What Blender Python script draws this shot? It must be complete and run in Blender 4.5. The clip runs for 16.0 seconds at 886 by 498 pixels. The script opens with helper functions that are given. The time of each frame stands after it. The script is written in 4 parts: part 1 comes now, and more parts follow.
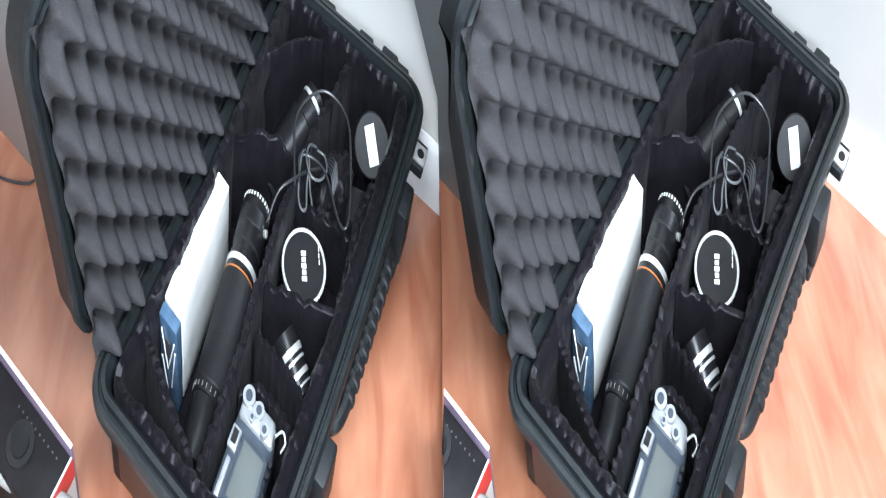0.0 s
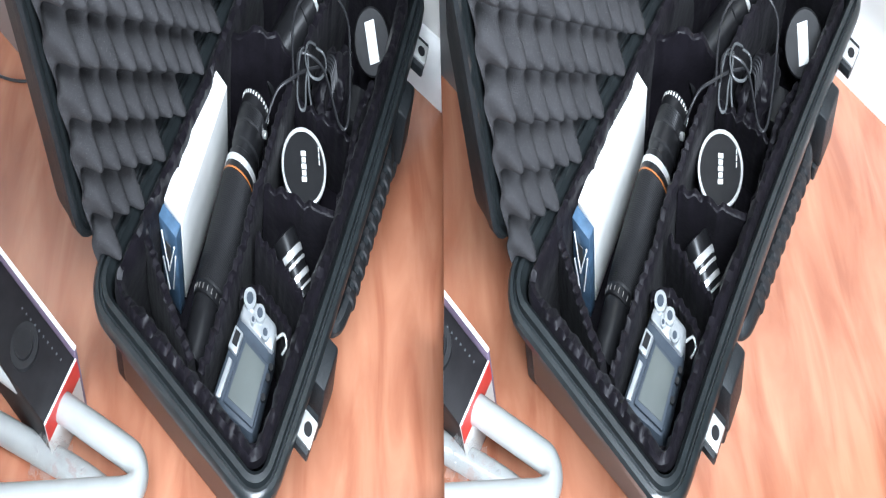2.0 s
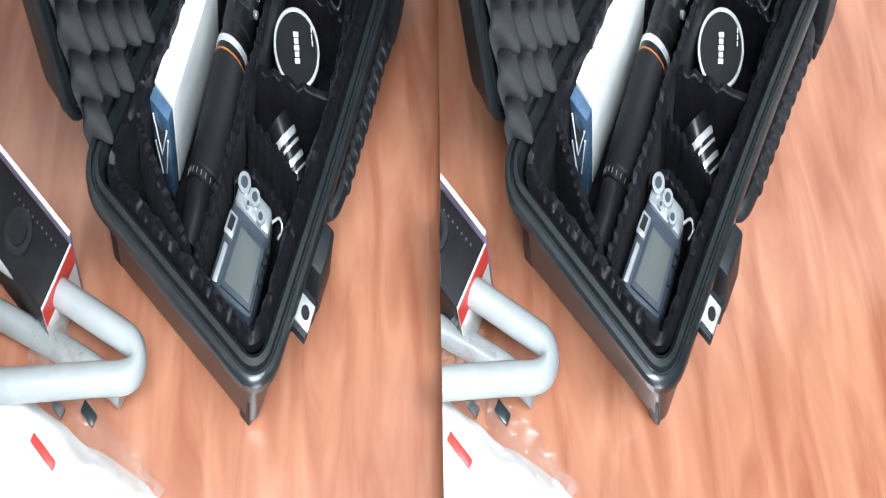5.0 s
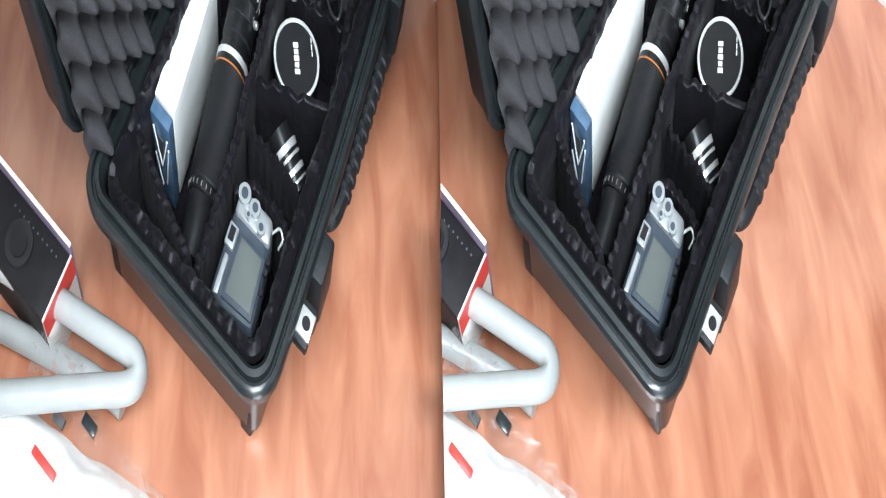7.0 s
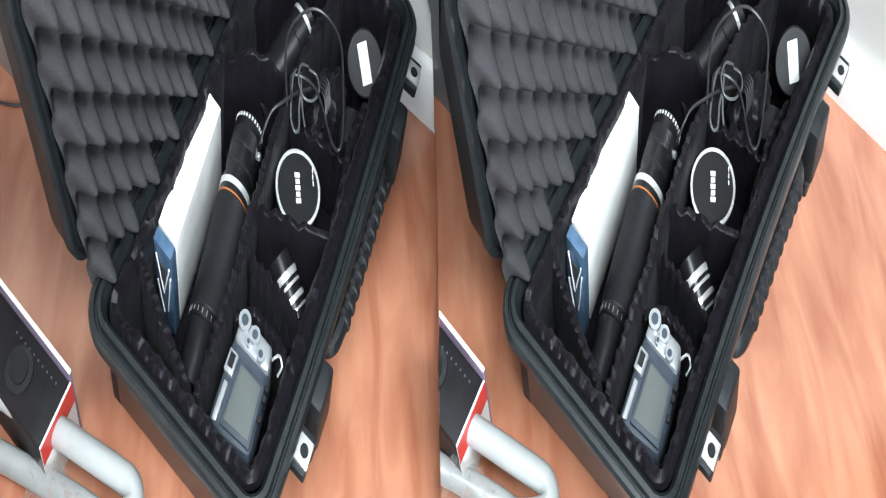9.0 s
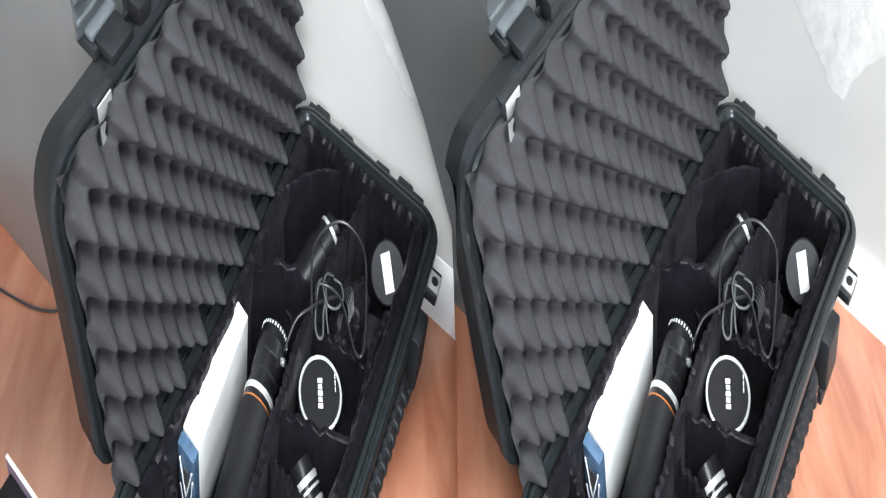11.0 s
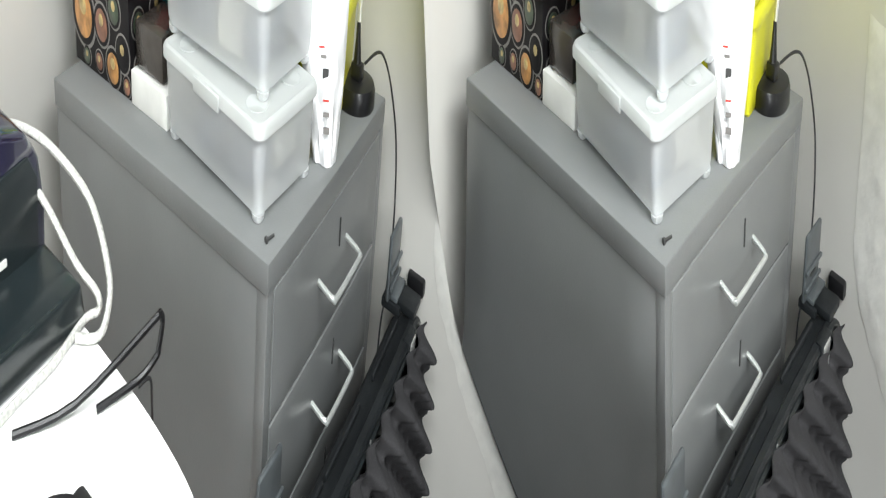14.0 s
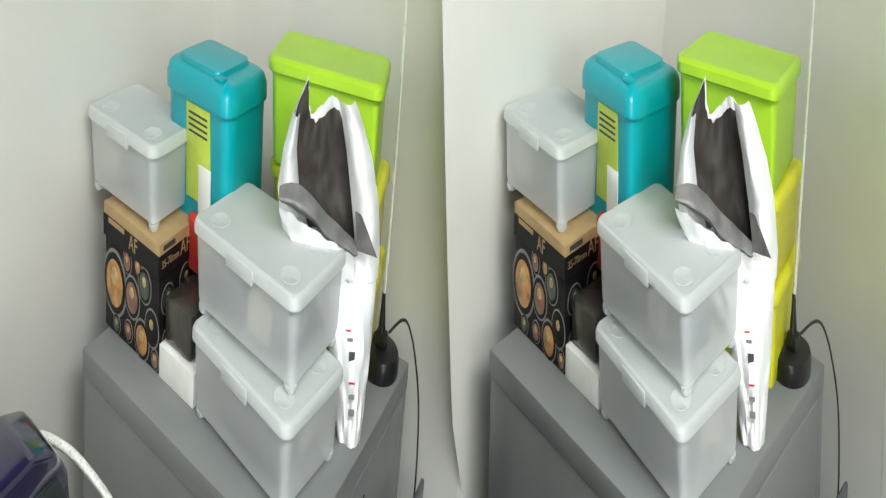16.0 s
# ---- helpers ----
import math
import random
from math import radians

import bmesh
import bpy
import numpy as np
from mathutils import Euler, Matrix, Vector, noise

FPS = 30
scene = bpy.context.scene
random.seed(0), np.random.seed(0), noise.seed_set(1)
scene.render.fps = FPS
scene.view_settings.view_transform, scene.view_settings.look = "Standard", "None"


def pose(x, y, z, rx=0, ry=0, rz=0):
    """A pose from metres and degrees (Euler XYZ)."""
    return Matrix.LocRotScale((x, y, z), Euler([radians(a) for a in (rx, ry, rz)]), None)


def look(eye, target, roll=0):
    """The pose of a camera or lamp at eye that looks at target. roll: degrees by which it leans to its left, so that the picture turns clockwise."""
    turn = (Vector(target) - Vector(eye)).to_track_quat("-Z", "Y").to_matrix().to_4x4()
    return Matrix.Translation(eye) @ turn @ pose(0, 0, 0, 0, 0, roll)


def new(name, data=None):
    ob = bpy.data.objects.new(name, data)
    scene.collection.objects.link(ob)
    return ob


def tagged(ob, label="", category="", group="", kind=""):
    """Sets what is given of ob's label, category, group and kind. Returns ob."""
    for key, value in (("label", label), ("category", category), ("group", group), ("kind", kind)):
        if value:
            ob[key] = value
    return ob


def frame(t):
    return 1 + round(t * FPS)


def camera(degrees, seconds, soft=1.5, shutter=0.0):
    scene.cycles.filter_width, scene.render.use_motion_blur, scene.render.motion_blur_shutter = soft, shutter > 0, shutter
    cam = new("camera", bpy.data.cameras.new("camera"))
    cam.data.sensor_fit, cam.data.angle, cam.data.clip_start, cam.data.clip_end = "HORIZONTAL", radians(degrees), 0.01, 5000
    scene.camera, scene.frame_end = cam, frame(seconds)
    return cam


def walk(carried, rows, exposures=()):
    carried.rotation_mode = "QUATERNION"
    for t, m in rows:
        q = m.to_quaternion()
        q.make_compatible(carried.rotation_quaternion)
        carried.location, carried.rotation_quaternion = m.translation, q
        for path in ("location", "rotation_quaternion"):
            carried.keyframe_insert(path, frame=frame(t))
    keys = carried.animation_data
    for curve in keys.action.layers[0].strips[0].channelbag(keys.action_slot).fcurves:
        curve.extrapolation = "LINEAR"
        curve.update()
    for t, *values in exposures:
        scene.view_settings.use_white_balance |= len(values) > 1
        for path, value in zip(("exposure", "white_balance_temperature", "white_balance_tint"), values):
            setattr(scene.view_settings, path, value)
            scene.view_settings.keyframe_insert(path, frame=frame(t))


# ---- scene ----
cam = camera(41.66, 16.0, soft=1.3)
PATH = [
    (0, look((0.0426, 0.0182, 1.1702), (0.0771, 0.6521, 0.3975), 0.44)),
    (1, look((0.0454, 0.0236, 1.1715), (0.0751, 0.6273, 0.3749), 0.18)),
    (1.5, look((0.0505, 0.0320, 1.1763), (0.0754, 0.6096, 0.3604), -0.05)),
    (2, look((0.0533, 0.0374, 1.1769), (0.0758, 0.5910, 0.3444), -0.26)),
    (2.5, look((0.0526, 0.0439, 1.1770), (0.0756, 0.5664, 0.3246), -0.21)),
    (3, look((0.0527, 0.0564, 1.1812), (0.0757, 0.5430, 0.3079), -0.12)),
    (3.5, look((0.0529, 0.0491, 1.1749), (0.0743, 0.5227, 0.2945), -0.24)),
    (4, look((0.0517, 0.0435, 1.1707), (0.0739, 0.5106, 0.2868), -0.17)),
    (6.5, look((0.0529, 0.0391, 1.1669), (0.0759, 0.5126, 0.2864), -0.25)),
    (7, look((0.0515, 0.0436, 1.1701), (0.0746, 0.5173, 0.2896), -0.35)),
    (7.5, look((0.0525, 0.0407, 1.1692), (0.0753, 0.5198, 0.2918), -0.41)),
    (8, look((0.0529, 0.0505, 1.1782), (0.0775, 0.5477, 0.3109), -0.30)),
    (8.5, look((0.0506, 0.0453, 1.1796), (0.0793, 0.5761, 0.3326), -0.10)),
    (11, look((0.0594, 0.0166, 1.2094), (0.0732, 0.7185, 0.4973), -1.42)),
    (11.5, look((0.0598, 0.0249, 1.2354), (0.0621, 0.7596, 0.5570), -1.54)),
    (12, look((0.0317, 0.0341, 1.2576), (0.0393, 0.8022, 0.6174), -1.00)),
    (12.5, look((-0.0018, 0.0385, 1.2730), (0.0056, 0.8510, 0.6900), -0.79)),
    (13, look((-0.0289, 0.0460, 1.2926), (-0.0202, 0.8920, 0.7594), -0.50)),
    (13.5, look((-0.0598, 0.0760, 1.3156), (-0.0456, 0.9452, 0.8214), -0.56)),
    (14, look((-0.0822, 0.0889, 1.3354), (-0.0684, 0.9760, 0.8740), -0.16)),
    (14.5, look((-0.0982, 0.1024, 1.3591), (-0.0838, 1.0085, 0.9364), -0.00)),
    (15, look((-0.1025, 0.1087, 1.3842), (-0.0888, 1.0316, 0.9992), -0.05)),
    (15.5, look((-0.0972, 0.1207, 1.4181), (-0.0887, 1.0565, 1.0656), -0.07)),
    (16, look((-0.0930, 0.1253, 1.4398), (-0.0893, 1.0702, 1.1126), -0.13)),
]
walk(cam, PATH, ((0, 0.92, 5750, 7), (2, 0.78, 5750, 7), (4, 0.45, 5800, 6), (8.5, 0.5, 6000, 5), (11, 0.66, 6150, 9), (12, 0.64, 6250, 9), (12.5, 0.66, 6350, 9),
                 (13, 0.3, 6450, 8), (13.5, -0.2, 6500, 7), (14.5, -0.4, 6550, 6), (15.5, -0.7, 6600, 3.5), (16, -0.86, 6600, 3)))

# ---- light: a broad window behind the camera, an added overhead lamp, and the white room around ----
world = bpy.data.worlds.new("daylight")
world.use_nodes = True
scene.world = world
wn = world.node_tree
sky = wn.nodes.new("ShaderNodeTexSky")
sky.sky_type, sky.sun_disc, sky.sun_elevation, sky.sun_rotation = "NISHITA", False, radians(40), radians(150)
wn.links.new(sky.outputs["Color"], wn.nodes["Background"].inputs["Color"])
wn.nodes["Background"].inputs["Strength"].default_value = 0.12


def area_lamp(name, eye, target, w, h, watts, col):
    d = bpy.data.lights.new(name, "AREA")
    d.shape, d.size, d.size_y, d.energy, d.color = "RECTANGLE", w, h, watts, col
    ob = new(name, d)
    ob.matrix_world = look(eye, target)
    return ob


# added lamp that brightens both stands from above; the ceiling has no opening
area_lamp("overhead_fill", (0.25, -0.15, 2.42), (0.05, 0.6, 0.2), 1.1, 0.8, 125, (0.96, 0.98, 1.0))
area_lamp("rear_window_daylight", (0.75, -2.5, 1.6), (0.1, 0.6, 0.5), 1.5, 1.4, 95, (0.97, 0.98, 1.0))

# ---- how the two stands lie ----
LEFT = ((-0.1887, 0.5321, -0.0203, 0.1561, -0.0418, -0.0118, -0.0368, -0.0328, -0.0188),
        (0.0100, 0.0479, 1.0430, 0.0333, 0.0005, 0.0010, -0.0019, 0.0003, -0.0012),
        (0.0164, -0.0643, 0.0370, 0.9191, 0.0005, 0.0082, 0.0098, -0.0010, -0.0068))
RIGHT = ((0.1923, 0.5169, 0.0351, -0.1783, 0.0580, 0.1167, -0.0139, 0.0629, -0.1012),
         (-0.0044, 0.0431, 1.0446, 0.0366, 0.0018, 0.0123, -0.0116, 0.0002, -0.0246),
         (-0.0065, -0.0568, 0.0394, 0.9552, 0.0006, 0.0022, -0.0006, -0.0024, -0.0032))

# ---- materials ----
def mat(name, col, rough=0.6, metal=0.0, var=0.15, scale=30.0, bump=0.0, bscale=200.0, trans=0.0, spec=0.5, col2=None, coat=0.0, sheen=0.0, stretch=(2, 1, 1), speck=0.0):
    m = bpy.data.materials.new(name)
    m.use_nodes = True
    nt = m.node_tree
    b = nt.nodes["Principled BSDF"]
    b.inputs["Roughness"].default_value, b.inputs["Metallic"].default_value = rough, metal
    b.inputs["Transmission Weight"].default_value = trans
    b.inputs["Specular IOR Level"].default_value = spec
    b.inputs["Coat Weight"].default_value = coat
    b.inputs["Sheen Weight"].default_value = sheen
    tc, mp = nt.nodes.new("ShaderNodeTexCoord"), nt.nodes.new("ShaderNodeMapping")
    mp.inputs["Scale"].default_value = stretch
    nt.links.new(tc.outputs["Object"], mp.inputs["Vector"])
    n1 = nt.nodes.new("ShaderNodeTexNoise")
    n1.inputs["Scale"].default_value, n1.inputs["Detail"].default_value = scale, 6
    nt.links.new(mp.outputs["Vector"], n1.inputs["Vector"])
    rp = nt.nodes.new("ShaderNodeValToRGB")
    lo = [c * (1 - var) for c in col]
    hi = [min(1, c * (1 + var)) for c in (col2 or col)]
    rp.color_ramp.elements[0].position, rp.color_ramp.elements[1].position = 0.3, 0.7
    rp.color_ramp.elements[0].color, rp.color_ramp.elements[1].color = (*lo, 1), (*hi, 1)
    nt.links.new(n1.outputs["Fac"], rp.inputs["Fac"])
    out = rp.outputs["Color"]
    if speck:
        n3 = nt.nodes.new("ShaderNodeTexNoise")
        n3.inputs["Scale"].default_value, n3.inputs["Detail"].default_value = 900, 2
        nt.links.new(mp.outputs["Vector"], n3.inputs["Vector"])
        mr = nt.nodes.new("ShaderNodeMapRange")
        mr.inputs["From Min"].default_value, mr.inputs["From Max"].default_value = 0.62, 0.72
        mr.inputs["To Max"].default_value = speck
        nt.links.new(n3.outputs["Fac"], mr.inputs["Value"])
        mx = nt.nodes.new("ShaderNodeMix")
        mx.data_type = "RGBA"
        nt.links.new(mr.outputs["Result"], mx.inputs["Factor"])
        nt.links.new(out, mx.inputs["A"])
        mx.inputs["B"].default_value = (0.6, 0.6, 0.6, 1)
        out = mx.outputs["Result"]
    nt.links.new(out, b.inputs["Base Color"])
    if bump:
        n2, bp = nt.nodes.new("ShaderNodeTexNoise"), nt.nodes.new("ShaderNodeBump")
        n2.inputs["Scale"].default_value, n2.inputs["Detail"].default_value = bscale, 4
        bp.inputs["Strength"].default_value, bp.inputs["Distance"].default_value = bump, 0.004
        nt.links.new(mp.outputs["Vector"], n2.inputs["Vector"])
        nt.links.new(n2.outputs["Fac"], bp.inputs["Height"])
        nt.links.new(bp.outputs["Normal"], b.inputs["Normal"])
    return m


def wood():
    m = mat("cherry_laminate", (0.36, 0.105, 0.04), 0.26, var=0.2, scale=4, spec=1.0, coat=1.0)
    nt = m.node_tree
    b = nt.nodes["Principled BSDF"]
    b.inputs["Coat Roughness"].default_value = 0.22
    mp = nt.nodes["Mapping"]
    mp.inputs["Rotation"].default_value = (0, 0, radians(-38))
    mp.inputs["Scale"].default_value = (15, 2.2, 1)
    n1 = nt.nodes["Noise Texture"]
    n1.inputs["Scale"].default_value, n1.inputs["Distortion"].default_value = 2.2, 0.6
    rp = nt.nodes["Color Ramp"]
    rp.color_ramp.elements[0].color, rp.color_ramp.elements[1].color = (0.28, 0.092, 0.044, 1), (0.47, 0.205, 0.115, 1)
    return m


M_FLOOR = wood()
M_WALL = mat("wall_paint", (0.75, 0.735, 0.69), 0.55, var=0.03, scale=6, bump=0.08, bscale=60)
M_PLASTER = mat("bare_plaster", (0.86, 0.85, 0.8), 0.9, var=0.07, scale=40, bump=0.18, bscale=90)
M_SKIRT = mat("skirting_paint", (0.82, 0.82, 0.8), 0.35, var=0.03)
M_CEIL = mat("ceiling_paint", (0.8, 0.8, 0.78), 0.9, var=0.02)
M_CASE = mat("case_polymer", (0.012, 0.014, 0.0155), 0.5, spec=0.3, var=0.25, scale=25, bump=0.25, bscale=500)
# lever plastic, a lighter blue-grey than the hull
M_LEVER = mat("grey_lever_polymer", (0.075, 0.085, 0.09), 0.35, var=0.2, scale=40)
M_RIM = mat("rim_polymer", (0.014, 0.017, 0.018), 0.3, var=0.2, scale=40)
M_NYLON = mat("padded_nylon", (0.006, 0.005, 0.0072), 0.45, var=0.3, scale=30, bump=0.4, bscale=60, sheen=0.02, spec=0.16)
M_FOAM = mat("acoustic_foam", (0.043, 0.042, 0.044), 0.95, var=0.18, scale=18, bump=0.6, bscale=700, spec=0.06, speck=0.12)
M_STEEL = mat("bright_steel", (0.75, 0.75, 0.73), 0.35, 0.7, var=0.08, scale=60)
M_CHROME = mat("lens_silver", (0.85, 0.85, 0.83), 0.35, 0.55, var=0.08, scale=80)
M_BLACK = mat("black_plastic", (0.011, 0.011, 0.012), 0.38, var=0.2, scale=60, spec=0.35)
M_RUBBER = mat("black_rubber", (0.014, 0.014, 0.015), 0.6, var=0.2, scale=80, spec=0.3)
M_CABLE = mat("cable_rubber", (0.025, 0.025, 0.027), 0.4, var=0.2)
M_CABLEG = mat("grey_cable", (0.09, 0.095, 0.097), 0.4, var=0.2)
M_ORANGE = mat("orange_ring", (0.38, 0.13, 0.035), 0.4)
M_WHITE = mat("white_card", (0.82, 0.82, 0.79), 0.55, var=0.04, scale=30, bump=0.05)
M_BLUE = mat("blue_print", (0.06, 0.11, 0.18), 0.45, var=0.3, scale=60)
M_CAMBODY = mat("camera_silver", (0.04, 0.05, 0.064), 0.6, 0.0, spec=0.3, var=0.12, scale=60)
M_CAMTOP = mat("camera_bright_silver", (0.4, 0.42, 0.43), 0.3, 0.5, var=0.1, scale=60)
M_LCD = mat("screen_glass", (0.1, 0.11, 0.105), 0.2, var=0.1, scale=10, spec=0.3)
M_CAB = mat("cabinet_enamel", (0.19, 0.197, 0.197), 0.33, var=0.06, scale=8, bump=0.06, bscale=300)
M_GAP = mat("drawer_gap_shade", (0.03, 0.03, 0.03), 0.8)
M_HANDLE = mat("handle_steel", (0.62, 0.64, 0.62), 0.3, 0.4, var=0.08, scale=60)
M_FROST = mat("frosted_plastic", (0.93, 0.95, 0.96), 0.35, var=0.02, trans=0.0, bump=0.05)
M_FROSTLID = mat("frosted_lid", (0.78, 0.8, 0.79), 0.4, var=0.02, trans=0.12)


def glowing_through(m, share, clear):
    """Lets light soak through a thin milky wall."""
    nt = m.node_tree
    b, out = nt.nodes["Principled BSDF"], nt.nodes["Material Output"]
    tr, mx = nt.nodes.new("ShaderNodeBsdfTranslucent"), nt.nodes.new("ShaderNodeMixShader")
    tr.inputs["Color"].default_value = (0.9, 0.92, 0.92, 1)
    mx.inputs["Fac"].default_value = share
    nt.links.new(b.outputs["BSDF"], mx.inputs[1])
    nt.links.new(tr.outputs["BSDF"], mx.inputs[2])
    tp, m2 = nt.nodes.new("ShaderNodeBsdfTransparent"), nt.nodes.new("ShaderNodeMixShader")
    m2.inputs["Fac"].default_value = clear
    nt.links.new(mx.outputs["Shader"], m2.inputs[1])
    nt.links.new(tp.outputs["BSDF"], m2.inputs[2])
    nt.links.new(m2.outputs["Shader"], out.inputs["Surface"])


glowing_through(M_FROST, 0.34, 0.42)
glowing_through(M_FROSTLID, 0.35, 0.1)
M_CONT1 = mat("stored_dark_goods", (0.04, 0.07, 0.12), 0.6, var=0.6, scale=12)
M_CONT2 = mat("stored_pale_goods", (0.55, 0.55, 0.5), 0.6, var=0.3, scale=12)
M_TEAL = mat("teal_plastic", (0.0, 0.33, 0.4), 0.35, var=0.06, scale=15)
M_LIME = mat("lime_plastic", (0.38, 0.62, 0.03), 0.38, var=0.05, scale=15)
M_YEL = mat("yellow_plastic", (0.62, 0.6, 0.02), 0.38, var=0.05, scale=15)
M_BAG = mat("white_film", (0.82, 0.82, 0.83), 0.35, var=0.04, scale=25, bump=0.25, bscale=35)
M_BAGIN = mat("bag_inner_foil", (0.05, 0.042, 0.038), 0.5, var=0.35, scale=25, bump=0.25, bscale=40, spec=0.25)
# paler than the lining: the foil's shine is put into this colour
M_BAGFLAP = mat("bag_flap_foil_shine", (0.17, 0.165, 0.16), 0.4, var=0.35, scale=30, bump=0.5, bscale=45)
M_KRAFT = mat("tan_card", (0.4, 0.27, 0.13), 0.6, var=0.12, scale=30)
M_BOXBLK = mat("black_print", (0.01, 0.009, 0.01), 0.6, var=0.3, scale=40, spec=0.2)
M_AMBER = mat("amber_print", (0.45, 0.22, 0.07), 0.4, var=0.5, scale=60)
M_ROSE = mat("rose_print", (0.24, 0.11, 0.07), 0.4, var=0.4, scale=60)
M_GREENP = mat("green_print", (0.05, 0.07, 0.045), 0.4, var=0.5, scale=60)
M_GLINT = mat("pale_amber_print", (0.5, 0.38, 0.16), 0.4, var=0.4, scale=90)
M_RINGP = mat("grey_ring_print", (0.2, 0.19, 0.18), 0.4, var=0.2)
M_RED = mat("red_print", (0.55, 0.04, 0.03), 0.45, var=0.1)
M_PURPLE = mat("mauve_card", (0.2, 0.15, 0.22), 0.6, var=0.15)
M_TUBE = mat("white_enamel_tube", (0.33, 0.34, 0.33), 0.3, var=0.06, scale=30)
M_DESK = mat("white_desk", (0.88, 0.88, 0.87), 0.45, var=0.02)
M_NAVY = mat("navy_gloss", (0.012, 0.01, 0.035), 0.15, var=0.2, coat=0.6)
M_SMOKE = mat("smoke_plastic", (0.014, 0.02, 0.022), 0.25, var=0.2, scale=20)
M_BROWN = mat("dark_brown_plastic", (0.05, 0.043, 0.038), 0.25, var=0.3, scale=20)
M_LABELG = mat("lime_label", (0.5, 0.62, 0.08), 0.5, var=0.1)
M_INK = mat("dark_ink", (0.05, 0.05, 0.05), 0.6)
M_CLEAR = mat("clear_wrap", (0.9, 0.9, 0.9), 0.12, var=0.02, trans=0.92, bump=0.6, bscale=25)
glowing_through(M_CLEAR, 0.0, 0.72)
M_CORD = mat("braided_cord", (0.62, 0.62, 0.58), 0.6, var=0.25, scale=250, bump=0.5, bscale=400)

# ---- the plan: the place stands twice, side by side, each half as wide as it is deep; each stand ends at the plane between them ----
ORIGIN = np.array((1.1, 1.27, 0.0))
AXES = np.array(((-0.5878, 0.8090, 0), (-0.8090, -0.5878, 0), (0, 0, 1)))
STANDS = ((LEFT, -1), (RIGHT, 1))


RISE = (-1.9, -1.3, -0.95, -0.7, -0.5, -0.33, -0.15, 0.05)
NEAR = (0.0553, 0.0624, 0.072, 0.0278, -0.0466, -0.0809, -0.0906, -0.0902)
AWAY = (0.0343, 0.0301, 0.0184, -0.0016, -0.0025, 0.0019, 0.0046, 0.0009)



def parting(co):
    """Where one stand ends and the other begins, by how steeply it lies below eye height."""
    y, z = co[:, 1], co[:, 2]
    rise = (z - 1.25) / np.maximum(y, 0.2)
    return np.interp(rise, RISE, NEAR) + np.interp(rise, RISE, AWAY) * y


def lay(co, stand):
    q = (np.asarray(co, float) - ORIGIN) @ AXES.T
    r, w, z = q.T
    b = np.stack([np.ones_like(r), r, w, z, w * w, w * z, z * z, r * w, r * z], -1)
    cx, cy, cz = (np.array(c) for c in stand)
    return np.stack([b @ cx, b @ cy, b @ cz], -1)


class Pair:
    def __init__(self, name, base=None, tags=None):
        self.name, self.base, self.tags, self.obs, self.desk = name, base, tags, [None, None], False


def thing(name, base, label, category, group="", kind="", desk=False):
    p = Pair(name, base, (label, category, group, kind))
    p.desk = desk
    return p


def root(p, k):
    if p.obs[k] is None and p.base is not None:
        e = new(p.name)
        e.empty_display_size = 0.02
        e.location = lay([p.base], STANDS[k][0])[0]
        tagged(e, *p.tags)
        p.obs[k] = e
    return p.obs[k]


def part(name, bm, material, parent=None, label="", tags=None, smooth=True, desk=False):
    made = Pair(name)
    desk = desk or (parent is not None and parent.desk)
    made.desk = desk
    bmesh.ops.recalc_face_normals(bm, faces=bm.faces[:])
    long = [e for e in bm.edges if e.calc_length() > 0.1] if len(bm.edges) < 2000 else []
    if long:
        bmesh.ops.subdivide_edges(bm, edges=long, cuts=5, use_grid_fill=True)
    co = np.array([v.co[:] for v in bm.verts])
    for k, (stand, side) in enumerate(STANDS):
        if desk and side > 0:
            continue
        new_co = lay(co, stand)
        shift = parting(new_co)
        d = (new_co[:, 0] - shift) * side
        if d.max() < 0.0005:
            continue
        b2 = bm.copy()
        for v, c, sx in zip(b2.verts, new_co, shift):
            v.co = (c[0] - sx, c[1], c[2])
        if d.min() < 0:
            bmesh.ops.bisect_plane(b2, geom=b2.verts[:] + b2.edges[:] + b2.faces[:], dist=1e-6, plane_co=(0, 0, 0), plane_no=(side, 0, 0), clear_inner=True)
        if b2.verts:
            back = parting(np.array([v.co[:] for v in b2.verts]))
            for v, sx in zip(b2.verts, back):
                v.co.x += sx
        if not b2.faces:
            b2.free()
            continue
        me = bpy.data.meshes.new(name)
        b2.to_mesh(me)
        b2.free()
        me.materials.append(material)
        if smooth:
            me.shade_smooth()
            me.set_sharp_from_angle(angle=radians(38))
        ob = new(name, me)
        if parent is not None:
            up = root(parent, k)
            if up is not None:
                ob.parent = up
                if parent.base is not None:
                    ob.matrix_parent_inverse = Matrix.Translation(-up.location)
        if tags:
            tagged(ob, *tags)
        elif label:
            ob["label"] = label
        made.obs[k] = ob
    bm.free()
    return made


plain_part = part


def solo(name, bm, material, label, category, kind="", smooth=True, group="", desk=False):
    return part(name, bm, material, None, "", (label, category, group, kind), smooth, desk)


# ---- shapes ----
def slab(x0, x1, y0, y1, z0, z1, bev=0.0, seg=2, bm=None):
    bm = bm or bmesh.new()
    vs = [bm.verts.new((x, y, z)) for x in (x0, x1) for y in (y0, y1) for z in (z0, z1)]
    fs = [bm.faces.new([vs[i] for i in f]) for f in ((0, 1, 3, 2), (4, 6, 7, 5), (0, 4, 5, 1), (2, 3, 7, 6), (0, 2, 6, 4), (1, 5, 7, 3))]
    if bev:
        es = list({e for f in fs for e in f.edges})
        bmesh.ops.bevel(bm, geom=es, offset=bev, segments=seg, affect="EDGES", profile=0.5)
    return bm


